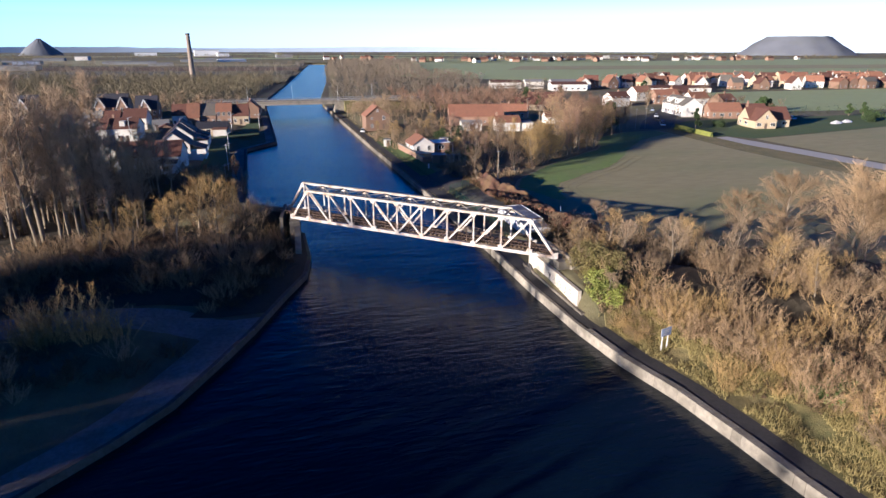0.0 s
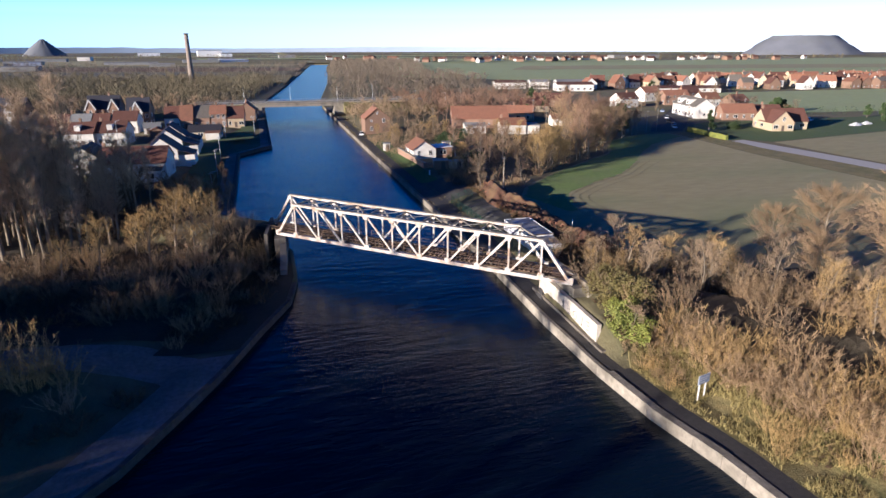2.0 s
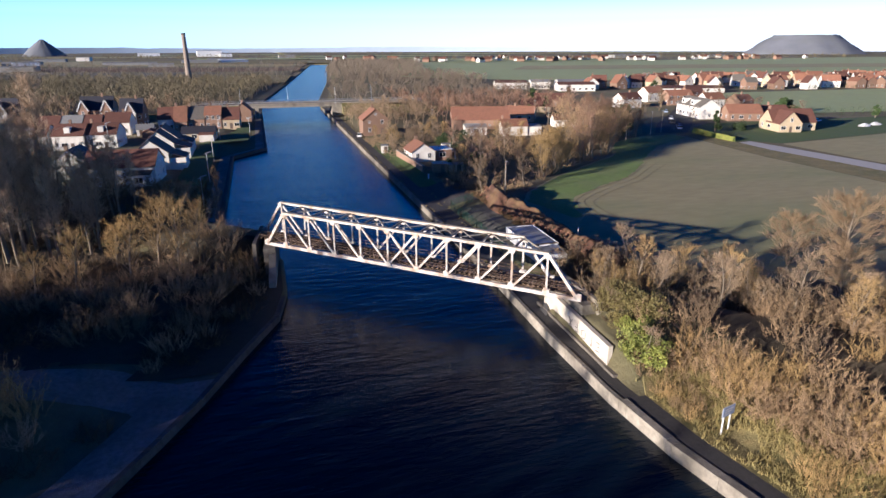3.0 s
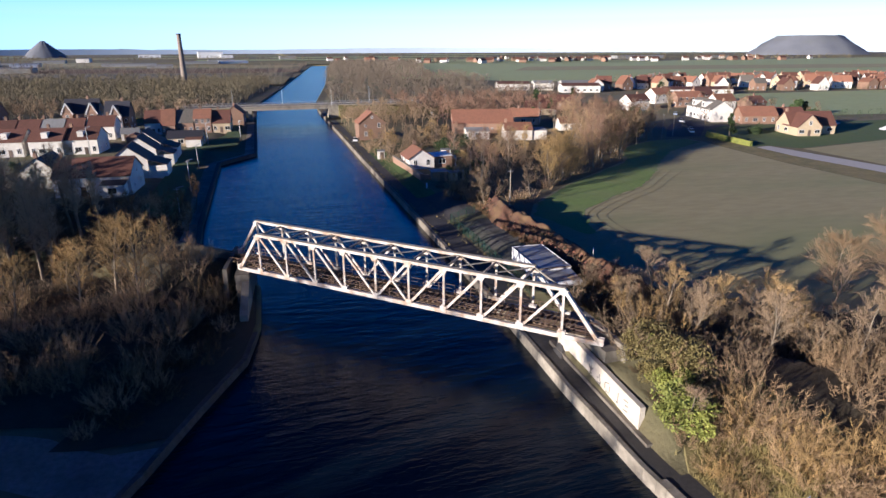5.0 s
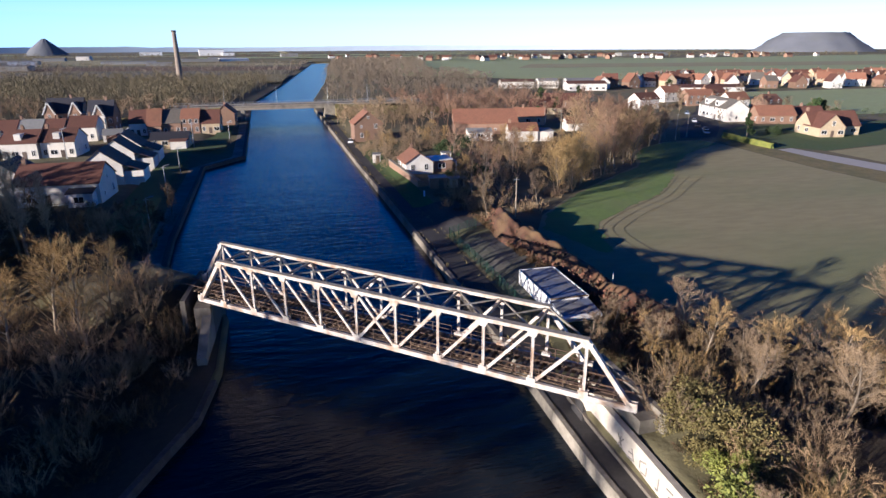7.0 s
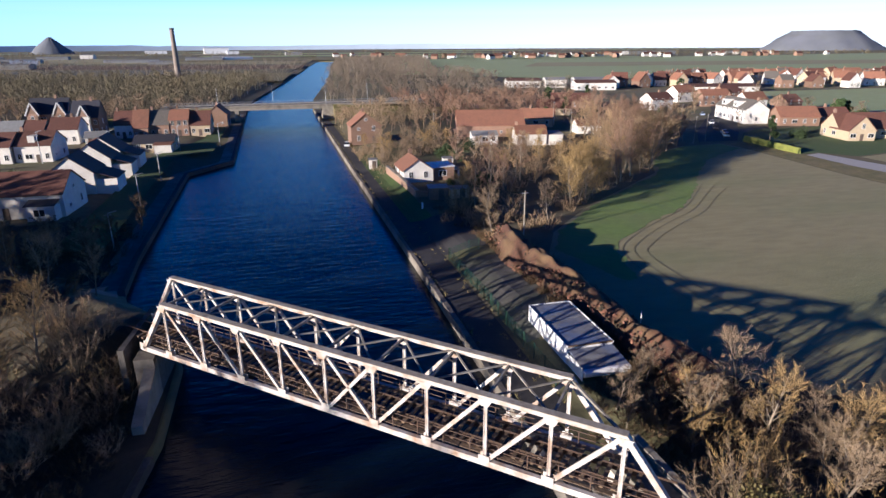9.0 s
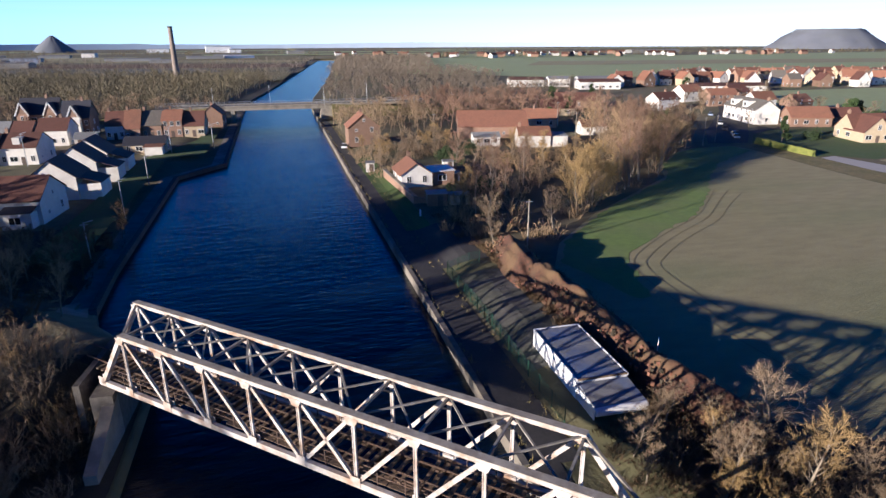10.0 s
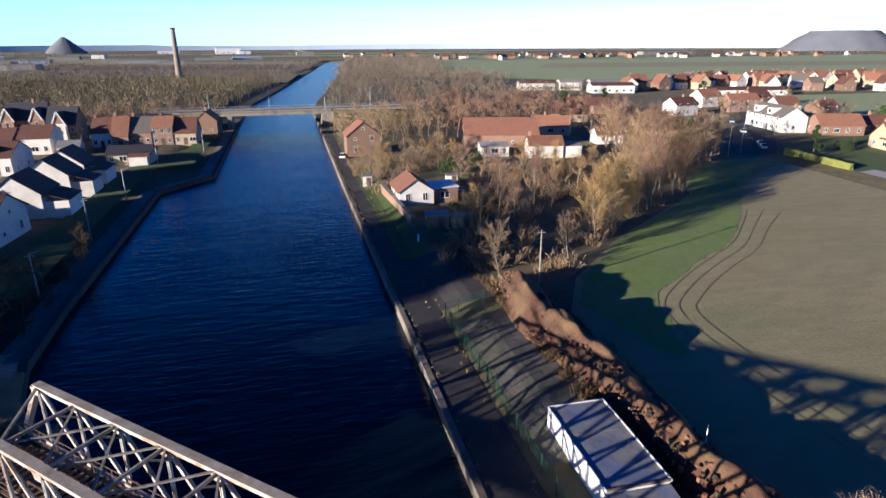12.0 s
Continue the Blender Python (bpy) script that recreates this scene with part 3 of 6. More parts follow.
solo("verge", ribbon(RIGHT_EDGE, 1, -130, -42, 2.7, 10.5, 0.05), M_VERGE, "dry yellowed grass verge above the towpath", "grass", kind="structure")
solo("verge", ribbon(RIGHT_EDGE, 1, 44, 110, 3.4, 7.5, 0.06), M_LAWN, "mown green grass strip by the towpath", "grass", kind="structure")
solo("yard", ribbon(RIGHT_EDGE, 1, 26, 44, 4.5, 12.0, 0.06), M_TARMAC, "dark tarmac apron beside the towpath", "yard", kind="structure")
solo("yard", ribbon(RIGHT_EDGE, 1, -2, 23, 5.6, 14.0, 0.05), M_YARD, "grey gravel yard behind a wire fence", "yard", kind="structure")
solo("towpath", ribbon(LEFT_EDGE, -1, -62, -29, 0.5, 5.0, 0.05, 1.0), M_GRAVEL, "curved grey gravel track on the bank", "path", kind="structure")
def trail(points, wide, lift):
    """A path of a given width along points, lying on the ground."""
    bm, last = bmesh.new(), None
    fine = []
    for (xa, ya), (xb, yb) in zip(points, points[1:]):
        n = max(1, int(math.hypot(xb - xa, yb - ya) / 1.0))
        fine += [(xa + (xb - xa) * k / n, ya + (yb - ya) * k / n) for k in range(n)]
    fine.append(points[-1])
    for i, (x, y) in enumerate(fine):
        x2, y2 = fine[min(i + 1, len(fine) - 1)]
        x1, y1 = fine[max(i - 1, 0)]
        d = Vector((y2 - y1, -(x2 - x1), 0)).normalized()
        w = wide * (1 + 0.15 * noise.noise(Vector((x * 0.2, y * 0.2, 7))))
        row = [bm.verts.new((x + d.x * w * (k / 4 - 0.5), y + d.y * w * (k / 4 - 0.5), bank(x + d.x * w * (k / 4 - 0.5), y + d.y * w * (k / 4 - 0.5)) + lift)) for k in range(5)]
        if last:
            for k in range(4):
                bm.faces.new((last[k], last[k + 1], row[k + 1], row[k]))
        last = row
    bmesh.ops.recalc_face_normals(bm, faces=bm.faces[:])
    if sum(f.normal.z for f in bm.faces) < 0:
        bmesh.ops.reverse_faces(bm, faces=bm.faces[:])
    return bm


solo("track", trail([(-8.5, -34), (-11, -31), (-15, -29), (-27, -27), (-60, -28.5)], 5.5, 0.07), M_GRAVEL, "gravel track across the clearing", "path", kind="structure")
solo("towpath", ribbon(LEFT_EDGE, -1, 20, 236, 0.8, 3.6, 0.04), M_OLD_COPING, "dark earth path along the quay", "path", kind="structure")
solo("grass", sheet([(-20, 40), (-13, 40), (-14, 118), (-5, 124), (-5, 200), (-9, 200), (-10, 150), (-20, 120)], 2.2), M_LAWN, "shaded grass between houses and quay", "grass", kind="structure")


def quay(name, edge, side, y0, y1, top, wide, mat, label, step=5.0):
    root = thing(name, pose(0, 0, 0), label, "quay wall", kind="structure")
    stops = sorted({y0, y1, *[p[0] for p in edge if y0 < p[0] < y1], *np.arange(y0, y1, step)})
    rnd = random.Random(7)
    for a, b in zip(stops, stops[1:]):
        if b - a < 0.5:
            continue
        xa, xb = along(edge, a), along(edge, b)
        t = top + rnd.uniform(-0.03, 0.03)
        bm = bmesh.new()
        g = 0.015
        lo = [(xa - side * 0.06, a + g, -2.4), (xa + side * wide, a + g, -2.4), (xb + side * wide, b - g, -2.4), (xb - side * 0.06, b - g, -2.4)]
        hi = [(x, y, t) for x, y, _ in lo]
        prism(bm, lo + hi)
        bmesh.ops.recalc_face_normals(bm, faces=bm.faces[:])
        part("coping_block", bm, mat, root)


quay("quay_wall", RIGHT_EDGE, 1, -110, -44, 1.2, 0.72, M_CONCRETE, "pale weathered concrete quay wall")
quay("quay_wall", RIGHT_EDGE, 1, -44, -14, 1.2, 0.36, M_CONCRETE, "narrow pale concrete quay wall under the bridge")
quay("quay_wall", RIGHT_EDGE, 1, -14, 238, 1.22, 0.5, M_OLD_COPING, "dark weathered quay wall with narrow coping")
quay("quay_wall", LEFT_EDGE, -1, -66, -10, 0.8, 0.5, M_DARK_STONE, "low dark sheet-piled bank edge", 3.0)
quay("quay_wall", LEFT_EDGE, -1, 9, 238, 0.95, 0.8, M_DARK_STONE, "dark damp stone quay wall", 6.0)
quay("quay_wall", LEFT_EDGE, -1, 238, 700, 0.95, 1.2, M_DARK_STONE, "dark stone canal bank far off", 40.0)


# ---- abutments and walls of the railway bridge ----
def slab(a, b, za, zb, z0, thick):
    """An upright wall from a to b whose top runs from za to zb."""
    a, b = Vector((*a, 0)), Vector((*b, 0))
    side = (b - a).normalized().cross(Vector((0, 0, 1))) * thick / 2
    bm = bmesh.new()
    lo = [a - side, b - side, b + side, a + side]
    prism(bm, [(p.x, p.y, z0) for p in lo] + [(p.x, p.y, z) for p, z in zip(lo, (za, zb, zb, za))])
    bmesh.ops.recalc_face_normals(bm, faces=bm.faces[:])
    return bm


def on_bridge(s, q):
    p = BRIDGE_WAY * s + BRIDGE_SIDE * q
    return p.x, p.y


# shade on these concrete faces is put into the dark material
left_abutment = thing("abutment", pose(0, 0, 0), "concrete abutment coloured dark for shade, carrying the bridge end on the wooded bank", "abutment", kind="structure")
part("bearing_wall", slab(on_bridge(1.2, -1.2), on_bridge(-4.6, 5.8), DECK - 0.2, DECK - 0.2, -2.4, 1.6), M_DARK_STONE, left_abutment)
# paler material here imitates sky light on the wing
part("wing_wall", slab((0.5, -0.8), (0.1, -7.0), DECK - 0.6, 1.6, -2.4, 0.9), M_OLD_COPING, left_abutment)
part("wing_wall", slab((-0.5, 6.5), (-5.5, 15.0), DECK - 0.4, 1.3, -2.4, 0.8), M_DARK_STONE, left_abutment)
part("back_wall", slab(on_bridge(-1.2, -1.6), on_bridge(-6.6, 5.8), DECK + 0.25, DECK + 0.25, -1, 0.5), M_DARK_STONE, left_abutment)
right_abutment = thing("abutment", pose(0, 0, 0), "concrete abutment carrying the bridge end beside the towpath", "abutment", kind="structure")
part("bearing_wall", slab((33.1, -31.6), (33.1, -22.8), DECK - 0.2, DECK - 0.2, 0.4, 1.6), M_CONCRETE, right_abutment)
part("back_wall", slab((34.2, -32.2), (34.2, -22.6), DECK + 0.25, DECK + 0.25, 0.4, 0.5), M_CONCRETE, right_abutment)
wing = part("wing_wall", slab((32.0, -23.6), (31.6, -38.6), 3.75, 3.45, 0.4, 0.5), M_WALL_WHITE, right_abutment, "bright whitewashed wall with faded painted marks")
part("wing_wall", slab((35.2, -33.2), (36.6, -40.0), 4.4, 3.6, 0.4, 0.4), M_CONCRETE, right_abutment)
part("footing", slab((31.6, -22.5), (31.2, -40.5), 1.5, 1.4, 0.4, 0.55), M_OLD_COPING, right_abutment)
for y, w, strokes in ((-30.6, 0.8, ((-1, 0, 1, 1), (-1, 1, 1, 0), (0, 0, 0, 1))), (-32.0, 0.9, ((-1, 0, 1, 0.15), (1, 0.1, 0.2, 1), (-0.6, 0.5, 0.7, 0.6))), (-33.6, 0.8, ((-1, 0.2, -1, 0.8), (-1, 0.8, 0.6, 1), (1, 0.8, 1, 0.2), (-0.6, 0, 1, 0.1))),
                      (-35.4, 0.6, ((0, 0, 0, 1), (-1, 0.1, 0, 0))), (-36.6, 0.7, ((-1, 0.95, 1, 1), (1, 0.6, -0.3, 0.5), (1, 0.1, -1, 0)))):
    bm, face = bmesh.new(), 31.735 - 0.0267 * (-23.6 - y)
    for a, za, b, zb in strokes:
        beam(bm, (face, y - a * w / 2, 1.85 + za), (face, y - b * w / 2, 1.85 + zb), 0.1, 0.03, (1, 0, 0))
    part("painted_mark", bm, M_PAINTED, wing)


# ---- trees and bushes ----
def tube(bm, a, b, ra, rb, sides=5):
    a, b = Vector(a), Vector(b)
    d = (b - a).normalized()
    u = d.cross(Vector((0.3, 0.9, 0.2))).normalized()
    v = d.cross(u)
    rings = []
    for p, r in ((a, ra), (b, rb)):
        rings.append([bm.verts.new(p + (u * math.cos(k * math.tau / sides) + v * math.sin(k * math.tau / sides)) * r) for k in range(sides)])
    for k in range(sides):
        bm.faces.new((rings[0][k], rings[0][(k + 1) % sides], rings[1][(k + 1) % sides], rings[1][k]))


def spun(bm, rings, sides):
    """One closed skin round the z axis through (height, radius) pairs."""
    loops = [[bm.verts.new((r * math.cos(k * math.tau / sides), r * math.sin(k * math.tau / sides), z)) for k in range(sides)] for z, r in rings]
    for a, b in zip(loops, loops[1:]):
        for k in range(sides):
            bm.faces.new((a[k], a[(k + 1) % sides], b[(k + 1) % sides], b[k]))
    bm.faces.new(loops[-1])


def blade(bm, p, d, w, rnd):
    """A thin tapering twig."""
    u = d.cross(Vector((rnd.uniform(-1, 1), rnd.uniform(-1, 1), rnd.uniform(-1, 1))))
    u = u.normalized() * w / 2 if u.length > 1e-5 else Vector((w / 2, 0, 0))
    bm.faces.new((bm.verts.new(p - u), bm.verts.new(p + u), bm.verts.new(p + d)))


def turned(d, spread, rnd, lift=0.0):
    e = d + Vector((rnd.gauss(0, 1), rnd.gauss(0, 1), rnd.gauss(0, 1) * 0.8)) * spread + Vector((0, 0, lift))
    return e.normalized()


def bare_tree(seed, height, limbs, start, reach, up, twigs, width, lean=0.03, twig_len=1.0, branches=6, light=False):
    """Trunk with limbs, and a crown of branches and many twigs."""
    rnd = random.Random(seed)
    wood, crown = bmesh.new(), bmesh.new()
    pts, p, d = [Vector((0, 0, -0.3))], Vector((0, 0, -0.3)), Vector((0, 0, 1))
    n = 7
    for k in range(n):
        d = (d + Vector((rnd.uniform(-1, 1), rnd.uniform(-1, 1), 0)) * lean * 2).normalized()
        p = p + d * (height * 0.93 / n)
        pts.append(p)
    r0 = height * 0.011 + 0.04
    radius = lambda f: r0 * (1 - f) ** 0.8 + 0.02
    for k in range(n):
        tube(wood, pts[k], pts[k + 1], radius(k / n), radius((k + 1) / n), 6)
    for i in range(limbs):
        f = start + (0.98 - start) * (i + rnd.random() * 0.7) / limbs
        k = min(n - 1, int(f * n))
        base = pts[k].lerp(pts[k + 1], f * n - k)
        ang = i * 2.4 + rnd.uniform(-0.5, 0.5)
        shape = math.sin(math.pi * min(1, 0.25 + 0.75 * (f - start) / (1 - start))) ** 0.7
        ln = reach * (0.35 + 0.65 * shape) * rnd.uniform(0.75, 1.15)
        d = Vector((math.cos(ang), math.sin(ang), up * rnd.uniform(0.7, 1.3))).normalized()
        q, r = base, radius(f) * 0.3 + 0.008
        joints = [q]
        for s in range(3):
            d2 = turned(d, 0.14, rnd, 0.08)
            e = q + d2 * ln / 3
            tube(wood, q, e, r * (1 - s * 0.28), r * (0.72 - s * 0.26), 4)
            q, d = e, d2
            joints.append(q)
        for b in range(branches):
            t = rnd.uniform(0.25, 1.0) * 3
            s = min(2, int(t))
            bp = joints[s].lerp(joints[s + 1], t - s)
            bd = turned(d, 0.55, rnd, 0.12)
            bl = ln * rnd.uniform(0.22, 0.42) + 0.3
            if light:
                blade(crown, bp, bd * bl, width, rnd)
            else:
                tube(crown, bp, bp + bd * bl, 0.012, 0.005, 3)
            for w in range(twigs):
                tp = bp + bd * bl * rnd.uniform(0.1, 1.1)
                blade(crown, tp, turned(bd, 0.6, rnd, 0.1) * rnd.uniform(0.4, 1.0) * twig_len, width, rnd)
    return wood, crown


def shrub_mesh(seed, height, spread, stems, twigs, width, upright=1.0):
    rnd = random.Random(seed)
    bm = bmesh.new()
    for i in range(stems):
        ang, r = rnd.uniform(0, math.tau), spread * math.sqrt(rnd.random()) * 0.5
        p = Vector((math.cos(ang) * r, math.sin(ang) * r, -0.15))
        d = Vector((math.cos(ang) * r / spread * 1.1 + rnd.gauss(0, 0.25), math.sin(ang) * r / spread * 1.1 + rnd.gauss(0, 0.25), upright)).normalized()
        ln = height * rnd.uniform(0.55, 1.0) * (1.05 - 0.35 * r / spread)
        q = p
        for s in range(3):
            e = q + d * ln / 3
            tube(bm, q, e, 0.011 - s * 0.003, 0.008 - s * 0.003, 3)
            for w in range(twigs):
                tp = q.lerp(e, rnd.random())
                blade(bm, tp, turned(d, 0.7, rnd, 0.12) * rnd.uniform(0.25, 0.7) * (0.6 + height * 0.06), width, rnd)
            q, d = e, turned(d, 0.24, rnd, 0.02)
    return bm


def leafy_mesh(seed, height, spread, leaves, size, cone=0.0):
    """A crown of many small leaf clumps with an uneven outline."""
    rnd = random.Random(seed)
    bm = bmesh.new()
    lumps = []
    for _ in range(9):
        z = rnd.uniform(0.2, 0.9)
        rr = spread * ((1 - z) if cone else math.sin(math.pi * min(1, z + 0.12)) ** 0.6) * rnd.uniform(0.3, 0.8)
        a = rnd.uniform(0, math.tau)
        lumps.append((Vector((math.cos(a) * rr, math.sin(a) * rr, z * height)), spread * rnd.uniform(0.25, 0.5) * ((1.15 - z) if cone else 1)))
    for i in range(leaves):
        c, r = rnd.choice(lumps)
        d = Vector((rnd.gauss(0, 1), rnd.gauss(0, 1), rnd.gauss(0, 1))).normalized()
        p = c + d * r * rnd.uniform(0.55, 1.0)
        p.z = max(0.05, p.z)
        u = turned(d, 0.8, rnd).cross(d)
        u = u.normalized() * size * rnd.uniform(0.6, 1.3) if u.length > 1e-4 else Vector((size, 0, 0))
        w = turned(d, 0.6, rnd) * size * rnd.uniform(0.6, 1.3)
        bm.faces.new([bm.verts.new(v) for v in (p - u * 0.5, p + u * 0.5, p + w + u * 0.15, p + w * 0.9 - u * 0.3)])
    return bm


def inside(poly, x, y):
    hit = False
    for (xa, ya), (xb, yb) in zip(poly, poly[1:] + poly[:1]):
        if (ya > y) != (yb > y) and x < (xb - xa) * (y - ya) / (yb - ya) + xa:
            hit = not hit
    return hit


def drape(poly, lift=0.1):
    """A ragged carpet that lies on the uneven ground."""
    bm, made = bmesh.new(), {}
    xs, ys = [p[0] for p in poly], [p[1] for p in poly]

    def corner(x, y):
        if (x, y) not in made:
            made[x, y] = bm.verts.new((x, y, bank(x, y) + lift))
        return made[x, y]
    for x in range(int(min(xs)), int(max(xs)) + 1):
        for y in range(int(min(ys)), int(max(ys)) + 1):
            wobble = Vector((x * 0.3, y * 0.3, 4))
            if inside(poly, x + 0.5 + 2 * noise.noise(wobble), y + 0.5 + 2 * noise.noise(wobble * 1.7)):
                bm.faces.new((corner(x, y), corner(x + 1, y), corner(x + 1, y + 1), corner(x, y + 1)))
    return bm


TREES = {}
for kind, count, args, twig in (
        ("poplar", 4, dict(height=15.5, limbs=32, start=0.24, reach=2.8, up=2.1, twigs=18, width=0.027, twig_len=1.0, branches=8, light=True), M_TWIG_PALE),
        ("round", 4, dict(height=10.5, limbs=22, start=0.2, reach=4.8, up=0.75, twigs=18, width=0.037, lean=0.08, twig_len=1.0, branches=8), M_TWIG),
        ("ash", 3, dict(height=8.0, limbs=16, start=0.22, reach=2.8, up=1.2, twigs=20, width=0.024, lean=0.08, twig_len=0.7, branches=9, light=True), M_TWIG_GREY),
        ("gold", 3, dict(height=7.5, limbs=20, start=0.1, reach=3.0, up=1.4, twigs=20, width=0.024, lean=0.06, twig_len=0.75, branches=9, light=True), M_TWIG_GOLD),
        ("willow", 3, dict(height=10.5, limbs=30, start=0.12, reach=5.2, up=0.7, twigs=34, width=0.022, lean=0.08, twig_len=0.8, branches=22, light=True), M_TWIG),
        ("red", 2, dict(height=11.0, limbs=22, start=0.2, reach=3.4, up=1.4, twigs=18, width=0.028, twig_len=0.95, branches=7), M_TWIG_PURPLE)):
    TREES[kind] = []
    for k in range(count):
        wood, crown = bare_tree(100 + k * 7 + len(kind), **args)
        TREES[kind].append((mesh_of(wood, "trunk", M_BARK, True), mesh_of(crown, "crown", twig)))
for kind, tall, spread, cone in (("green", 9.5, 3.2, 0.0), ("cone", 9.0, 2.8, 1.0)):
    TREES[kind] = []
    for k in range(2):
        wood = bmesh.new()
        tube(wood, (0, 0, -0.3), (0.1, 0.1, tall * 0.75), 0.22, 0.06, 7)
        TREES[kind].append((mesh_of(wood, "trunk", M_BARK, True), mesh_of(leafy_mesh(130 + k, tall, spread, 2600, 0.42, cone), "crown", M_LEAF)))
SHRUBS = {
    "tan": [mesh_of(shrub_mesh(k, 3.4, 2.8, 40, 22, 0.024), "shrub", M_TWIG) for k in range(4)],
    "grey": [mesh_of(shrub_mesh(20 + k, 3.0, 2.8, 42, 22, 0.023), "shrub", M_TWIG_GREY) for k in range(3)],
    "gold": [mesh_of(shrub_mesh(40 + k, 4.0, 2.2, 34, 18, 0.026, 1.4), "shrub", M_TWIG_GOLD) for k in range(3)],
    "bramble": [mesh_of(shrub_mesh(60 + k, 1.5, 2.4, 30, 12, 0.036, 0.6), "shrub", M_BRAMBLE) for k in range(3)],
    "green": [mesh_of(leafy_mesh(80 + k, 2.6, 2.2, 1500, 0.21), "shrub", M_LEAF) for k in range(3)],
    "nettle": [mesh_of(leafy_mesh(95 + k, 0.9, 1.9, 1100, 0.2), "shrub", M_NETTLE) for k in range(2)],
    "olive": [mesh_of(leafy_mesh(85 + k, 2.4, 2.3, 1700, 0.15), "shrub", M_OLIVE) for k in range(2)],
    "ivy": [mesh_of(leafy_mesh(90 + k, 2.6, 2.2, 1900, 0.17), "shrub", M_IVY) for k in range(2)],
}
TREE_WORDS = {"poplar": ("tall slender bare poplar with pale trunk", "tree"), "round": ("broad bare willow with a dense tan crown", "tree"), "willow": ("old spreading bare willow with a dense pale crown", "tree"),
              "green": ("tall dark evergreen tree with dense leaves", "tree"), "cone": ("conical dark green conifer", "tree"),
              "ash": ("small bare tree with greyish twigs", "tree"), "gold": ("bare willow with golden upright shoots", "tree"),
              "red": ("bare birch with reddish-brown twigs", "tree")}
SHRUB_WORDS = {"tan": "leafless tan shrub on rough ground", "grey": "leafless grey-brown shrub on rough ground", "gold": "golden-stemmed leafless shrub on rough ground",
               "bramble": "low tangle of dead brown bramble", "green": "dark evergreen shrub with dense leaves", "nettle": "low patch of bright green nettles", "olive": "dense olive-brown shrub over the wall", "ivy": "bushy shrub with yellow-green leaves"}
PICK = random.Random(21)


def tree(kind, x, y, size=1.0, group="", z=None):
    s = size * PICK.uniform(0.88, 1.12)
    m = pose(x, y, bank(x, y) if z is None else z, 0, 0, PICK.uniform(0, 360)) @ Matrix.Diagonal((s, s, s * PICK.uniform(0.92, 1.1), 1))
    root = thing("tree", m, *TREE_WORDS[kind], group)
    wood, crown = PICK.choice(TREES[kind])
    part("trunk", wood, None, root)
    part("crown", crown, None, root)
    return root


def shrub(kind, x, y, size=1.0, group="", z=None):
    s = size * PICK.uniform(0.75, 1.25)
    ob = new("shrub", PICK.choice(SHRUBS[kind]))
    ob.matrix_world = pose(x, y, bank(x, y) if z is None else z, 0, 0, PICK.uniform(0, 360)) @ Matrix.Diagonal((s, s, s * PICK.uniform(0.85, 1.15), 1))
    return tagged(ob, SHRUB_WORDS[kind], "shrub", group)


KEEP_CLEAR = []      # (x, y, radius) round buildings


def spread_out(poly, count, gap, seed):
    rnd = random.Random(seed)
    xs, ys = [p[0] for p in poly], [p[1] for p in poly]
    out = []
    for _ in range(count * 30):
        x, y = rnd.uniform(min(xs), max(xs)), rnd.uniform(min(ys), max(ys))
        if inside(poly, x, y) and all((x - a) ** 2 + (y - b) ** 2 > gap * gap for a, b in out) \
                and all((x - a) ** 2 + (y - b) ** 2 > r * r for a, b, r in KEEP_CLEAR):
            out.append((x, y))
            if len(out) == count:
                break
    return out


def grow(poly, count, gap, seed, kinds, size, group, maker):
    rnd = random.Random(seed + 1)
    for x, y in spread_out(poly, count, gap, seed):
        maker(rnd.choice(kinds), x, y, size * rnd.uniform(0.8, 1.2), group)


LIGHT = {}
for kind, args in (("ash", dict(height=8.0, limbs=9, start=0.2, reach=2.8, up=1.2, twigs=6, branches=5, width=0.11, lean=0.08, twig_len=1.3)),
                   ("round", dict(height=10.5, limbs=10, start=0.2, reach=4.6, up=0.8, twigs=7, branches=5, width=0.13, lean=0.08, twig_len=1.7)),
                   ("poplar", dict(height=15.5, limbs=11, start=0.25, reach=3.0, up=1.7, twigs=7, branches=5, width=0.12, twig_len=1.8))):
    LIGHT[kind] = []
    for k in range(3):
        both = bare_tree(300 + k, light=True, **args)
        arrays = []
        for bm in both:
            bmesh.ops.triangulate(bm, faces=bm.faces[:])
            bm.verts.index_update()
            arrays.append((np.array([v.co[:] for v in bm.verts]), np.array([[v.index for v in f.verts] for f in bm.faces])))
            bm.free()
        LIGHT[kind].append((np.concatenate((arrays[0][0], arrays[1][0])), np.concatenate((arrays[0][1], arrays[1][1] + len(arrays[0][0])))))
low_bush = shrub_mesh(70, 3.2, 2.6, 24, 9, 0.07)
bmesh.ops.triangulate(low_bush, faces=low_bush.faces[:])
low_bush.verts.index_update()
LIGHT["bush"] = [(np.array([v.co[:] for v in low_bush.verts]), np.array([[v.index for v in f.verts] for f in low_bush.faces]))]
low_bush.free()


def raw_mesh(name, co, tri, mat):
    me = bpy.data.meshes.new(name)
    me.vertices.add(len(co))
    me.vertices.foreach_set("co", co.astype(np.float32).ravel())
    me.loops.add(tri.size)
    me.loops.foreach_set("vertex_index", tri.astype(np.int32).ravel())
    me.polygons.add(len(tri))
    me.polygons.foreach_set("loop_start", np.arange(0, tri.size, 3, dtype=np.int32))
    me.update(calc_edges=True)
    me.materials.append(mat)
    return me


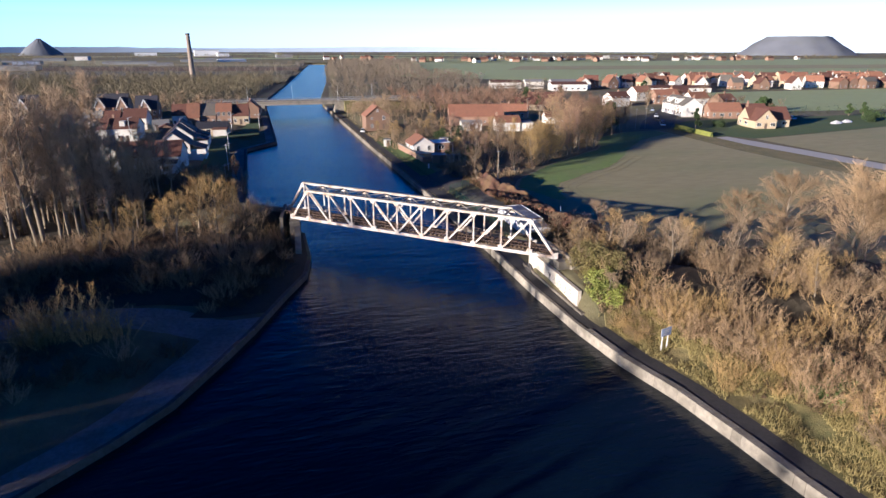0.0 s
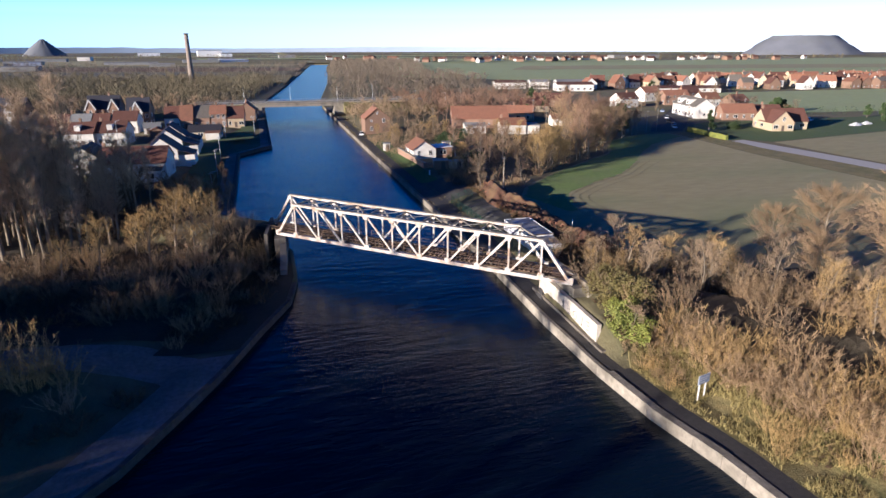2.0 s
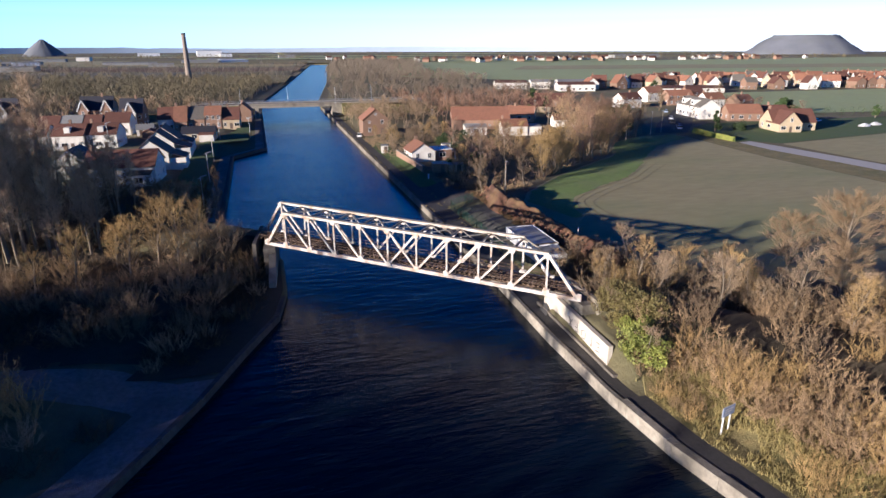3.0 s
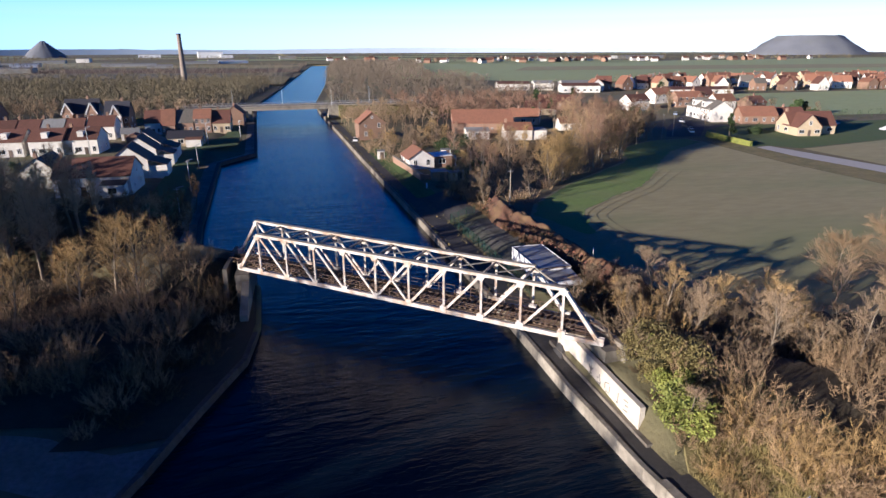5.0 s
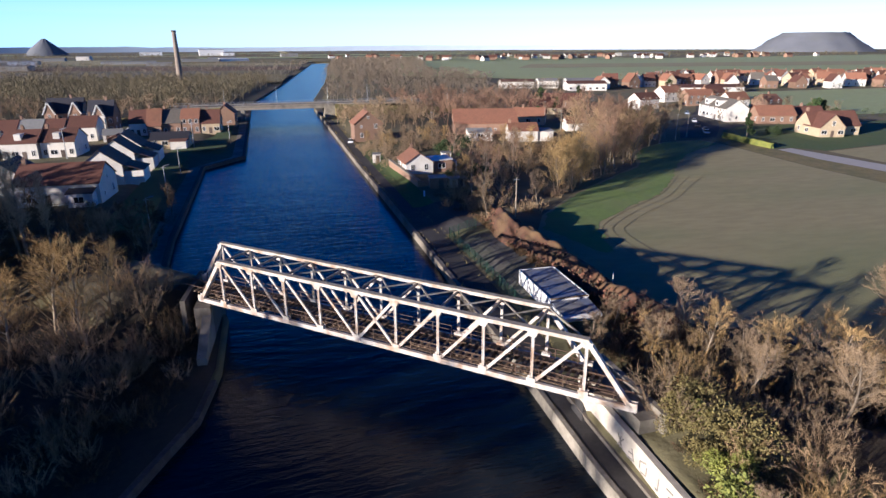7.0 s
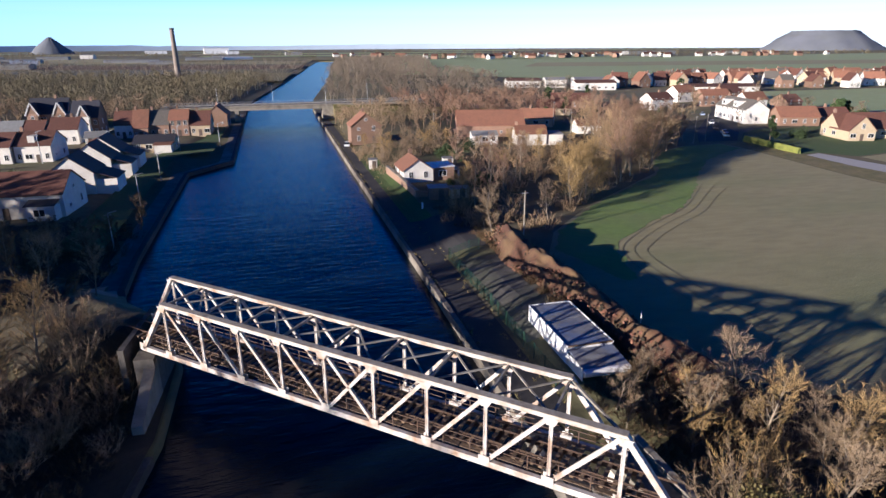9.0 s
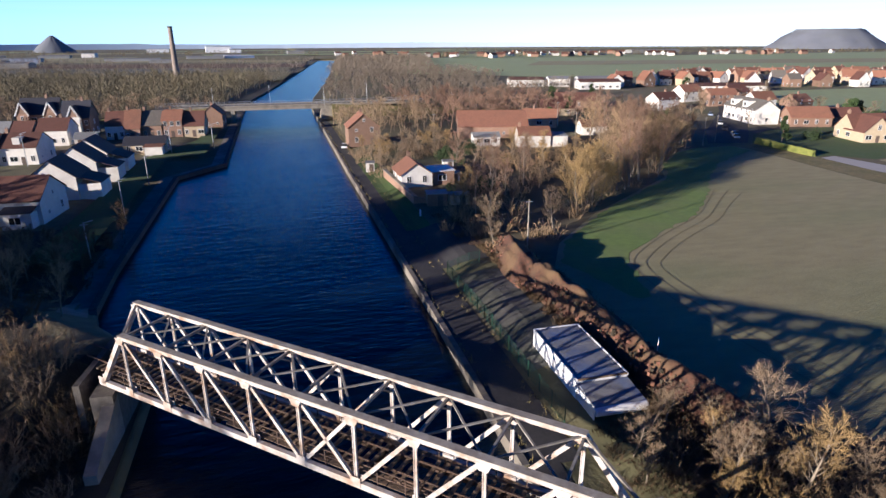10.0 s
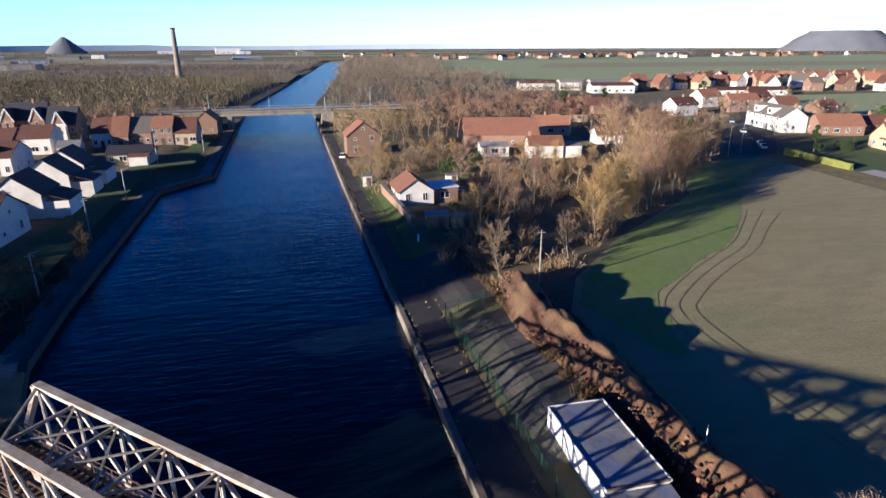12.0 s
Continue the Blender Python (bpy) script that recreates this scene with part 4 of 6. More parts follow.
def mass(name, poly, count, gap, seed, kinds, size, mat, label):
    """Many bare trees or bushes that nobody could count, as one mesh."""
    rnd = random.Random(seed + 5)
    cos, tris, base = [], [], 0
    for x, y in spread_out(poly, count, gap, seed):
        co, tri = rnd.choice(LIGHT[rnd.choice(kinds)])
        a, s = rnd.uniform(0, math.tau), size * rnd.uniform(0.7, 1.25)
        c, n = math.cos(a) * s, math.sin(a) * s
        out = np.empty_like(co)
        out[:, 0], out[:, 1], out[:, 2] = co[:, 0] * c - co[:, 1] * n + x, co[:, 0] * n + co[:, 1] * c + y, co[:, 2] * s * rnd.uniform(0.9, 1.1) + bank(x, y)
        cos.append(out)
        tris.append(tri + base)
        base += len(co)
    if cos:
        tagged(new(name, raw_mesh(name, np.concatenate(cos), np.concatenate(tris), mat)), label, "wood", kind="stuff")


def brush(poly, count, gap, seed, kinds, size, label):
    """Shrubs that nobody could count, joined into one mesh for each kind."""
    rnd = random.Random(seed + 3)
    heaps_of = collections.defaultdict(list)
    for x, y in spread_out(poly, count, gap, seed):
        kind = rnd.choice(kinds)
        me = rnd.choice(SHRUBS[kind])
        co = np.empty(len(me.vertices) * 3)
        me.vertices.foreach_get("co", co)
        me.calc_loop_triangles()
        tri = np.empty(len(me.loop_triangles) * 3, dtype=np.int32)
        me.loop_triangles.foreach_get("vertices", tri)
        a, s = rnd.uniform(0, math.tau), size * rnd.uniform(0.65, 1.35)
        co = co.reshape(-1, 3) * (s, s, s * rnd.uniform(0.85, 1.15)) @ np.array([[math.cos(a), math.sin(a), 0], [-math.sin(a), math.cos(a), 0], [0, 0, 1]]) + (x, y, bank(x, y))
        heaps_of[kind].append((co, tri.reshape(-1, 3), me.materials[0]))
    for kind, found in sorted(heaps_of.items()):
        starts = np.cumsum([0] + [len(c) for c, _, _ in found])
        me = raw_mesh("brush", np.concatenate([c for c, _, _ in found]), np.concatenate([t + b for (_, t, _), b in zip(found, starts)]), found[0][2])
        tagged(new("brush", me), label, "brush", kind="stuff")


# ---- houses ----
def window_mesh(w, h):
    bm = bmesh.new()
    t = 0.09
    for x0, x1, z0, z1 in ((-w / 2, w / 2, 0, t), (-w / 2, w / 2, h - t, h), (-w / 2, -w / 2 + t, t, h - t), (w / 2 - t, w / 2, t, h - t), (-t / 2.5, t / 2.5, t, h - t)):
        block(bm, x0, x1, -0.07, 0.02, z0, z1)
    return mesh_of(bm, "frame", M_FRAME), mesh_of(box(-w / 2 + 0.03, w / 2 - 0.03, -0.035, 0.01, 0.03, h - 0.03), "pane", M_PANE)


WIN = {"tall": window_mesh(1.0, 1.5), "wide": window_mesh(1.8, 1.3), "small": window_mesh(0.8, 0.8)}
DOOR = mesh_of(box(-0.5, 0.5, -0.06, 0.02, 0, 2.1), "door", M_DOOR)


def opening(root, mesh, name, m):
    if name == "window":
        frame_ob = part("window", mesh[0], None, root)
        frame_ob.matrix_local = m
        part("pane", mesh[1], None, frame_ob)
    else:
        part("door", mesh, None, root).matrix_local = m


def house(x, y, turn, w, d, eave, ridge, wall, roof, label, front="", right="", left="", chimneys=1, z=2.0, name="house", group="", clear=True,
          category="house", hip=0.0):
    """Ridge along local x. front/right/left: openings per storey on that side, as letters d(oor) t(all) w(ide) s(mall), storeys split by /."""
    root = thing(name, pose(x, y, z, 0, 0, turn), label, category, group)
    bm = bmesh.new()
    a, b = w / 2, d / 2
    lo = [(-a, -b, -0.4), (a, -b, -0.4), (a, b, -0.4), (-a, b, -0.4)]
    v = [bm.verts.new(p) for p in lo]
    u = [bm.verts.new((p[0], p[1], eave)) for p in lo]
    r0, r1 = bm.verts.new((-a + hip, 0, ridge - 0.06)), bm.verts.new((a - hip, 0, ridge - 0.06))
    for f in ((v[0], v[1], u[1], u[0]), (v[2], v[3], u[3], u[2]), (v[1], v[2], u[2], r1, u[1]) if not hip else (v[1], v[2], u[2], u[1]),
              (v[3], v[0], u[0], r0, u[3]) if not hip else (v[3], v[0], u[0], u[3])):
        bm.faces.new(f)
    part("wall", bm, wall, root)
    bm = bmesh.new()
    over, end, t = 0.35, 0.25, 0.14
    slope = (ridge - eave) / b
    for sgn in (-1, 1):
        ye, ze = sgn * (b + over), eave - slope * over
        corners = [(-a - end, ye, ze), (a + end, ye, ze), (a + end - hip - (end if hip else 0), 0, ridge), (-a - end + hip + (end if hip else 0), 0, ridge)]
        if sgn > 0:
            corners = corners[::-1]
        prism(bm, corners + [(p[0], p[1], p[2] + t) for p in corners])
    if hip:
        for sgn in (-1, 1):
            tri = [(sgn * (a + end), -b - over, eave - slope * over), (sgn * (a + end), b + over, eave - slope * over), (sgn * (a - hip), 0, ridge)]
            bm.faces.new([bm.verts.new((p[0], p[1], p[2] + t)) for p in (tri if sgn > 0 else tri[::-1])])
    part("roof", bm, roof, root)
    rnd = random.Random(int(abs(x) * 13 + abs(y) * 7))
    for k in range(chimneys):
        cx = (-a + 0.6 if k == 0 else a - 0.6) if chimneys > 1 or rnd.random() < 0.6 else rnd.uniform(-a * 0.5, a * 0.5)
        bm = bmesh.new()
        block(bm, cx - 0.35, cx + 0.35, -0.25, 0.45, ridge - 0.9, ridge + 0.9)
        block(bm, cx - 0.42, cx + 0.42, -0.32, 0.52, ridge + 0.9, ridge + 1.02)
        for o in (-0.17, 0.17):
            tube(bm, (cx + o, 0.1, ridge + 1.0), (cx + o, 0.1, ridge + 1.35), 0.11, 0.1, 6)
        part("chimney", bm, M_BRICK, root)
    sizes = {"t": ("tall", 0.9), "w": ("wide", 0.95), "s": ("small", 1.2)}
    for spec, face, length in ((front, pose(0, -b, 0), w), (right, pose(a, 0, 0, 0, 0, 90), d), (left, pose(-a, 0, 0, 0, 0, -90), d)):
        for storey, row in enumerate(spec.split("/") if spec else []):
            for k, ch in enumerate(row):
                px = -length / 2 + length * (k + 0.5) / len(row)
                if ch == "d":
                    opening(root, DOOR, "door", face @ pose(px, 0, 0))
                elif ch in sizes:
                    opening(root, WIN[sizes[ch][0]], "window", face @ pose(px, 0, sizes[ch][1] + 2.75 * storey))
    if clear:
        KEEP_CLEAR.append((x, y, max(w, d) * 0.62 + 1.0))
    return root


def lean_to(root, x0, x1, y0, y1, z_high, z_low, wall, roof, high_side="back"):
    """A low extension with one roof slope, as parts of a house; local coordinates."""
    part("extension", box(x0, x1, y0, y1, -0.4, z_low - 0.05), wall, root)
    bm = bmesh.new()
    za = {"back": (z_low, z_low, z_high, z_high), "left": (z_high, z_low, z_low, z_high)}[high_side]
    q = [(x0 - 0.2, y0 - 0.2), (x1 + 0.2, y0 - 0.2), (x1 + 0.2, y1 + 0.2), (x0 - 0.2, y1 + 0.2)]
    prism(bm, [(p[0], p[1], z) for p, z in zip(q, za)] + [(p[0], p[1], z + 0.12) for p, z in zip(q, za)])
    part("extension_roof", bm, roof, root)


ESTATE = "houses on the estate"
h = house(-30.7, 67, -3, 14.5, 11, 4.2, 7.2, M_WHITE_WALL, M_TILE_BROWN, "white house with dark brown tiles in shade near the canal", "wdtw", "st/s", chimneys=1)
lean_to(h, 2.2, 6.6, -8.0, -5.4, 3.3, 2.7, M_WHITE_WALL, M_SLATE)
opening(h, WIN["wide"], "window", pose(4.2, -8.0, 0.9))
house(-43.5, 77, 88, 10, 8.5, 3.8, 6.8, M_WHITE_WALL, M_SLATE, "white gabled house standing in tree shade", "tt", "", "s/s", 1)
for gx, gy, w in ((-27.2, 82.6, 8.6), (-27.8, 98.6, 8.0), (-28.2, 110.2, 9.0)):
    h = house(gx, gy, 90, w, 8.2, 4.4, 7.6, M_WHITE_WALL, M_TILE_DARK, "white gable-fronted house with dark maroon tiled roof", "tdt", "", "", 0, group=ESTATE)
    lean_to(h, -w / 2 + 0.6, w / 2 - 1.0, -8.0, -4.15, 4.3, 2.9, M_WHITE_WALL, M_TILE_DARK)
for gx, gy, w in ((-56.2, 125.5, 8.6), (-47.2, 126.0, 8.4), (-66.5, 126.5, 8.6)):
    h = house(gx, gy, -3, w, 11, 4.4, 7.3, M_WHITE_WALL, M_TILE_BROWN, "white house with reddish-brown tiled roof", "twdt", "st", "t", 1, group=ESTATE)
    part("dormer", box(-1.0, 0.6, -4.6, -1.5, 4.6, 6.6), M_WHITE_WALL, h)
for gx, w in ((-78, 8), (-70.5, 7), (-63.5, 7), (-57, 6)):
    house(gx, 155, -2, w, 9, 4.4, 7.1, M_WHITE_WALL, M_TILE_BROWN if gx != -63.5 else M_GREY_ROOF, "white terraced house under a worn tiled roof", "tdt", "t", "", 1, group=ESTATE)
house(-49, 156, -2, 8, 10, 4.6, 7.6, M_WHITE_WALL, M_TILE_BROWN, "white house with a steep brown roof", "twt", "st", "", 1, group=ESTATE)
# two villas with white barge boards
for vx, vy, w in ((-63, 190, 12), (-47.5, 174, 8), (-95, 190, 9)):
    v = house(vx, vy, -3, w, 9, 6.2, 11.0, M_BRICK, M_SLATE, "tall brick villa with slate roof and white barge boards", "tdwt/twtt", "tt/t", "tt", 1)
    for sx in ((-w / 2 + 1.8, w / 2 - 1.8) if w > 10 else (0,)):
        bm = bmesh.new()
        prism(bm, [(sx - 1.7, -6.2, -0.4), (sx + 1.7, -6.2, -0.4), (sx + 1.7, -4.4, -0.4), (sx - 1.7, -4.4, -0.4),
                   (sx - 1.7, -6.2, 6.4), (sx + 1.7, -6.2, 6.4), (sx + 1.7, -4.4, 6.4), (sx - 1.7, -4.4, 6.4)])
        part("bay", bm, M_WHITE_WALL if w < 10 else M_BRICK, v)
        bm = bmesh.new()
        prism(bm, [(sx - 1.7, -6.2, 6.4), (sx + 1.7, -6.2, 6.4), (sx + 1.7, -2.0, 6.4), (sx - 1.7, -2.0, 6.4),
                   (sx - 0.05, -6.2, 9.6), (sx + 0.05, -6.2, 9.6), (sx + 0.05, -1.0, 9.6), (sx - 0.05, -1.0, 9.6)])
        part("gable", bm, M_BRICK, v)
        for k in (-1, 1):
            part("barge_board", bar((sx + k * 2.1, -6.4, 5.7), (sx, -6.4, 9.9), 0.1, 0.42), M_FRAME, v)
            part("gable_roof", bar((sx + k * 2.1, -4.0, 5.75), (sx, -4.0, 9.85), 4.9, 0.12, (k * 0.89, 0, 0.45)), M_SLATE, v)
        opening(v, WIN["tall"], "window", pose(sx, -6.2, 1.0))
        opening(v, WIN["tall"], "window", pose(sx, -6.2, 4.2))
# the terrace by the road bridge
TERRACE = "terrace by the road bridge"
for x0, x1, y, eave, ridge, wall, roof, front in ((-37, -31.6, 164, 4.4, 8.2, M_WHITE_WALL, M_TILE_BROWN, "tdt"), (-31.4, -27.0, 163, 3.6, 8.6, M_BRICK, M_TILE_RED, "sds"),
                                                 (-26.8, -20.9, 164, 4.2, 8.2, M_BRICK, M_GREY_DARK, "tdt"), (-20.7, -14.9, 164, 5.4, 8.2, M_BRICK, M_TILE_RED, "tdt/ttt"),
                                                 (-14.7, -8.4, 164, 3.6, 7.6, M_CREAM_WALL, M_TILE_BROWN, "tdw")):
    house((x0 + x1) / 2, y, -2, x1 - x0, 9.5, eave, ridge, wall, roof, "terraced house in a row by the canal", front, "t" if x1 > -9 else "", "", 1, group=TERRACE)
house(-7.6, 184, 86, 9, 7, 4.6, 7.6, M_BRICK, M_TILE_RED, "orange-roofed brick house at the bridge ramp", "tt", "", "ts", 1)
h = house(-20.5, 132, -3, 10.5, 7, 2.6, 4.4, M_CREAM_WALL, M_SLATE, "low cream house with a dark roof", "twdt", "t", "", 0)
lean_to(h, 0.5, 5.0, -6.3, -3.5, 2.7, 2.3, M_WHITE_WALL, M_TILE_RED)
house(-40, 150, 4, 5.5, 6, 2.4, 3.8, M_WHITE_WALL, M_GREY_ROOF, "small white outbuilding in a yard", "ds", "", "", 0)
house(-37, 140, 90, 5, 4.5, 2.3, 3.2, M_BRICK, M_TILE_BROWN, "small brick outhouse in a yard", "d", "", "", 0)

# right bank
house(38.3, 131, 90, 9.0, 9.0, 5.2, 8.8, M_BRICK, M_TILE_RED, "tall brick house with an orange tiled roof on the quay", "ts/tt", "", "td/st/s", 1)
h = house(41.0, 74.5, -90, 9, 6.5, 2.7, 4.9, M_WHITE_WALL, M_TILE_RED, "white bungalow with bright orange tiles", "wds", "tt", "", 1)
lean_to(h, -2.6, 3.6, 3.3, 8.2, 2.9, 2.75, M_BRICK, M_PANEL)
opening(h, WIN["wide"], "window", pose(3.6, 5.6, 0.9, 0, 0, 90))
house(80.3, 135.7, -14, 21.5, 16, 3.6, 7.6, M_BRICK, M_TILE_RED, "long brick barn with a rusty orange roof", "d  s  s  d", "", "", 0, name="barn", category="barn")
house(72, 117, -10, 7.5, 6, 2.7, 3.6, M_WHITE_WALL, M_GREY_ROOF, "small white house with a pale flat roof", "twt", "", "t", 0)
h = house(84.5, 112, -12, 9, 7, 3.4, 5.4, M_WHITE_WALL, M_TILE_RED, "white house with red tiled roof behind the trees", "tt", "t", "tt", 1)
lean_to(h, 4.5, 9.5, -3.0, 3.0, 3.3, 3.0, M_WHITE_WALL, M_GREY_ROOF)
for bx, by, w, d, hgt, mat, lab in ((41.5, 56.2, 3.6, 3.2, 2.2, M_BRICK, "small brick garden shed with a flat roof"), (45.6, 55.6, 3.6, 2.6, 1.8, M_CREAM_WALL, "low pale garden shed"),
                                    (49.5, 73, 2.6, 2.4, 2.2, M_WHITE_WALL, "little white garden hut"), (52, 86, 2.4, 2.4, 2.0, M_WHITE_WALL, "pale garden hut among shrubs"),
                                    (34.8, 93, 2.0, 2.6, 2.2, M_WHITE_WALL, "small white hut by the towpath")):
    s = thing("shed", pose(bx, by, bank(bx, by), 0, 0, -8), lab, "shed")
    part("wall", box(-w / 2, w / 2, -d / 2, d / 2, -0.3, hgt), mat, s)
    part("roof", box(-w / 2 - 0.15, w / 2 + 0.15, -d / 2 - 0.15, d / 2 + 0.15, hgt, hgt + 0.12), M_GREY_ROOF, s)
    opening(s, DOOR, "door", pose(w * 0.15, -d / 2, -0.1))
    KEEP_CLEAR.append((bx, by, 3.0))
wall = thing("garden_wall", pose(0, 0, 0), "long low garden wall with a pale coping beside the lawn", "wall")
part("wall", slab((36.7, 84), (37.9, 58), 3.2, 3.2, 1.2, 0.6), M_BRICK, wall)
part("coping", slab((36.7, 84.1), (37.9, 57.9), 3.32, 3.32, 3.2, 0.8), M_CONCRETE, wall)
part("wall", slab((37.95, 57.9), (40.0, 57.6), 3.2, 3.0, 1.2, 0.4), M_BRICK, wall)

# the yellow house and its neighbours
h = house(187.0, 94.5, -15, 16, 9, 3.2, 7.4, M_CREAM_WALL, M_TILE_BROWN, "cream brick house with brown roof and cross gable", "wtdw", "tt/s", "tw", 1)
c = house(182.0, 91.0, 75, 9, 8, 3.2, 7.2, M_CREAM_WALL, M_TILE_BROWN, "front wing of the cream brick house with brown roof", "", "", "wdw/t", 0)
NEAR = "houses by the village street"
rnd = random.Random(3)
for x, y, turn, w, d, e, r, wall, roof, front in ((212, 192, 15, 14, 8, 5.2, 7.6, M_BRICK, M_TILE_RED, "twtt/tttt"),
                                                (193, 124.5, 3, 14, 9, 3.2, 6.4, M_BRICK, M_TILE_RED, "twtt"),
                                                (208, 125, 5, 13, 8, 3.0, 5.6, M_BRICK, M_TILE_BROWN, "tt"), (222, 178, 20, 11, 8, 4.0, 7.0, M_WHITE_WALL, M_TILE_RED, "ttt"),
                                                (178, 186, 30, 12, 8, 4.6, 7.3, M_WHITE_WALL, M_TILE_BROWN, "ttt/ttt"), (224, 160, 30, 10, 8, 4.5, 7.2, M_BRICK, M_TILE_RED, "tt/tt"),
                                                (212, 215, 30, 12, 8, 5, 8, M_WHITE_WALL, M_TILE_RED, "ttt/ttt"), (232, 206, 30, 12, 8, 5, 8, M_BRICK, M_TILE_BROWN, "ttt/ttt"),
                                                (126, 182, -10, 14, 9, 3, 6, M_CREAM_WALL, M_TILE_BROWN, "twt"), (146, 206, -10, 18, 9, 3.5, 6.5, M_BRICK, M_TILE_BROWN, "twtw"),
                                                (104, 150, -10, 12, 8, 3.2, 6, M_CREAM_WALL, M_TILE_RED, "twt"), (112, 128, 10, 8, 6, 2.8, 4.6, M_WHITE_WALL, M_TILE_BROWN, "tt")):
    house(x, y, turn - 20, w, d, e, r, wall, roof, "village house with a tiled roof beside gardens", front, "t", "tt", 1, group=NEAR)
h = house(184.5, 141, -104, 23, 9, 5.0, 8.2, M_WHITE_WALL, M_GREY_DARK, "long white house with grey roof and white dormers", "twwtdwt/tttttt", "t", "tt", 2, group=NEAR)
for dx in (-5.5, 3.5):
    part("dormer", box(dx - 1.6, dx + 1.6, -4.3, -0.8, 5.4, 7.5), M_WHITE_WALL, h)
    opening(h, WIN["wide"], "window", pose(dx, -4.3, 5.75))
hedge = thing("garden_hedge", pose(0, 0, 0), "clipped yellow-green boundary hedge", "hedge")
bm = slab((147.4, 96.0), (145.9, 74.6), 3.9, 3.6, 1.8, 1.0)
bmesh.ops.subdivide_edges(bm, edges=bm.edges[:], cuts=14, use_grid_fill=True)
for v in bm.verts:
    v.co += Vector((noise.noise(v.co * 1.3), noise.noise(v.co * 1.3 + Vector((5, 0, 0))), noise.noise(v.co * 1.1 + Vector((0, 9, 0))))) * 0.25
part("leaves", bm, M_IVY, hedge)
# village rows and warehouses further off
FAR_ROW = "far village houses"
for k in range(34):
    t = k / 33
    x, y = 232 + 330 * t, 322 - 62 * t + rnd.uniform(-10, 14)
    if 0.33 < t < 0.42:
        continue
    house(x, y, rnd.uniform(-30, 10) + (90 if rnd.random() < 0.45 else 0), rnd.uniform(8, 13), rnd.uniform(8, 9.5), rnd.uniform(4.4, 5.6), rnd.uniform(8, 9.8), rnd.choice((M_BRICK, M_WHITE_WALL, M_CREAM_WALL)),
          rnd.choice((M_TILE_RED, M_TILE_RED, M_TILE_BROWN)), "brick village house with red roof, far off", "ttt/tt", "", "tt/t", 1, group=FAR_ROW)
for k in range(30):
    x, y = 330 + 330 * k / 29 + rnd.uniform(-6, 6), 360 - 60 * k / 29 + rnd.uniform(-15, 25)
    house(x, y, rnd.uniform(-40, 10), rnd.uniform(9, 15), 9, rnd.uniform(4.4, 5.6), rnd.uniform(8, 9.5), rnd.choice((M_BRICK, M_WHITE_WALL, M_CREAM_WALL)),
          rnd.choice((M_TILE_RED, M_TILE_BROWN)), "brick village house with red roof, far off", "", "", "", 1, group=FAR_ROW)
for k in range(44):
    x, y = 285 + 330 * k / 43 + rnd.uniform(-6, 6), 300 - 45 * k / 43 + rnd.choice((-14, 26, 48, 70)) + rnd.uniform(-6, 6)
    house(x, y, rnd.uniform(-30, 10) + (90 if rnd.random() < 0.5 else 0), rnd.uniform(7, 11), rnd.uniform(7.5, 9), rnd.uniform(4.2, 5.6), rnd.uniform(7.6, 9.6), rnd.choice((M_BRICK, M_WHITE_WALL, M_CREAM_WALL)),
          rnd.choice((M_TILE_RED, M_TILE_BROWN, M_TILE_BROWN, M_GREY_DARK)), "brick village house with red roof, far off", "tt", "", "tt", 1, group=FAR_ROW)
for x0, x1, y, hgt in ((167, 190, 342, 6), (192, 206, 335, 6.5), (200, 226, 306, 6), (212, 238, 330, 6.5), (255, 300, 268, 4.5)):
    house((x0 + x1) / 2, y, -14, x1 - x0, 14, hgt - 1.5, hgt, M_WHITE_WALL, M_TILE_BROWN if hgt < 6.2 else M_GREY_ROOF, "long low white warehouse far off", "wwwwww", "", "w", 0,
          name="warehouse", category="warehouse", group="far warehouses")
for k in range(46):
    x, y = 330 + rnd.uniform(0, 900), 1150 + rnd.uniform(-40, 160)
    house(x, y, rnd.uniform(-40, 40), rnd.uniform(10, 18), 10, 6, 10, rnd.choice((M_BRICK, M_WHITE_WALL)), M_TILE_BROWN, "small far house on the horizon", "", "", "", 0, group="houses on the horizon")
for x, y, w, d, hgt in ((-176, 2330, 84, 50, 27), (-118, 2300, 40, 40, 14), (-450, 1500, 60, 40, 9), (-230, 1180, 90, 30, 7), (-160, 1050, 40, 22, 7), (-120, 1300, 70, 25, 8), (-700, 1350, 160, 40, 11),
                        (-560, 900, 110, 30, 9), (-900, 1600, 120, 40, 12), (-90, 1500, 60, 30, 8), (-420, 2600, 80, 40, 16), (80, 1900, 50, 20, 12), (1050, 1500, 170, 30, 11), (1300, 1480, 90, 30, 9)):
    house(x, y, 8, w, d, hgt * 0.8 - 1, hgt * 0.8, M_PANEL if hgt > 13 else M_GREY_ROOF, M_GREY_ROOF, "large pale factory hall in the distance", "", "", "", 0, name="factory", category="factory", group="far industry", clear=False)

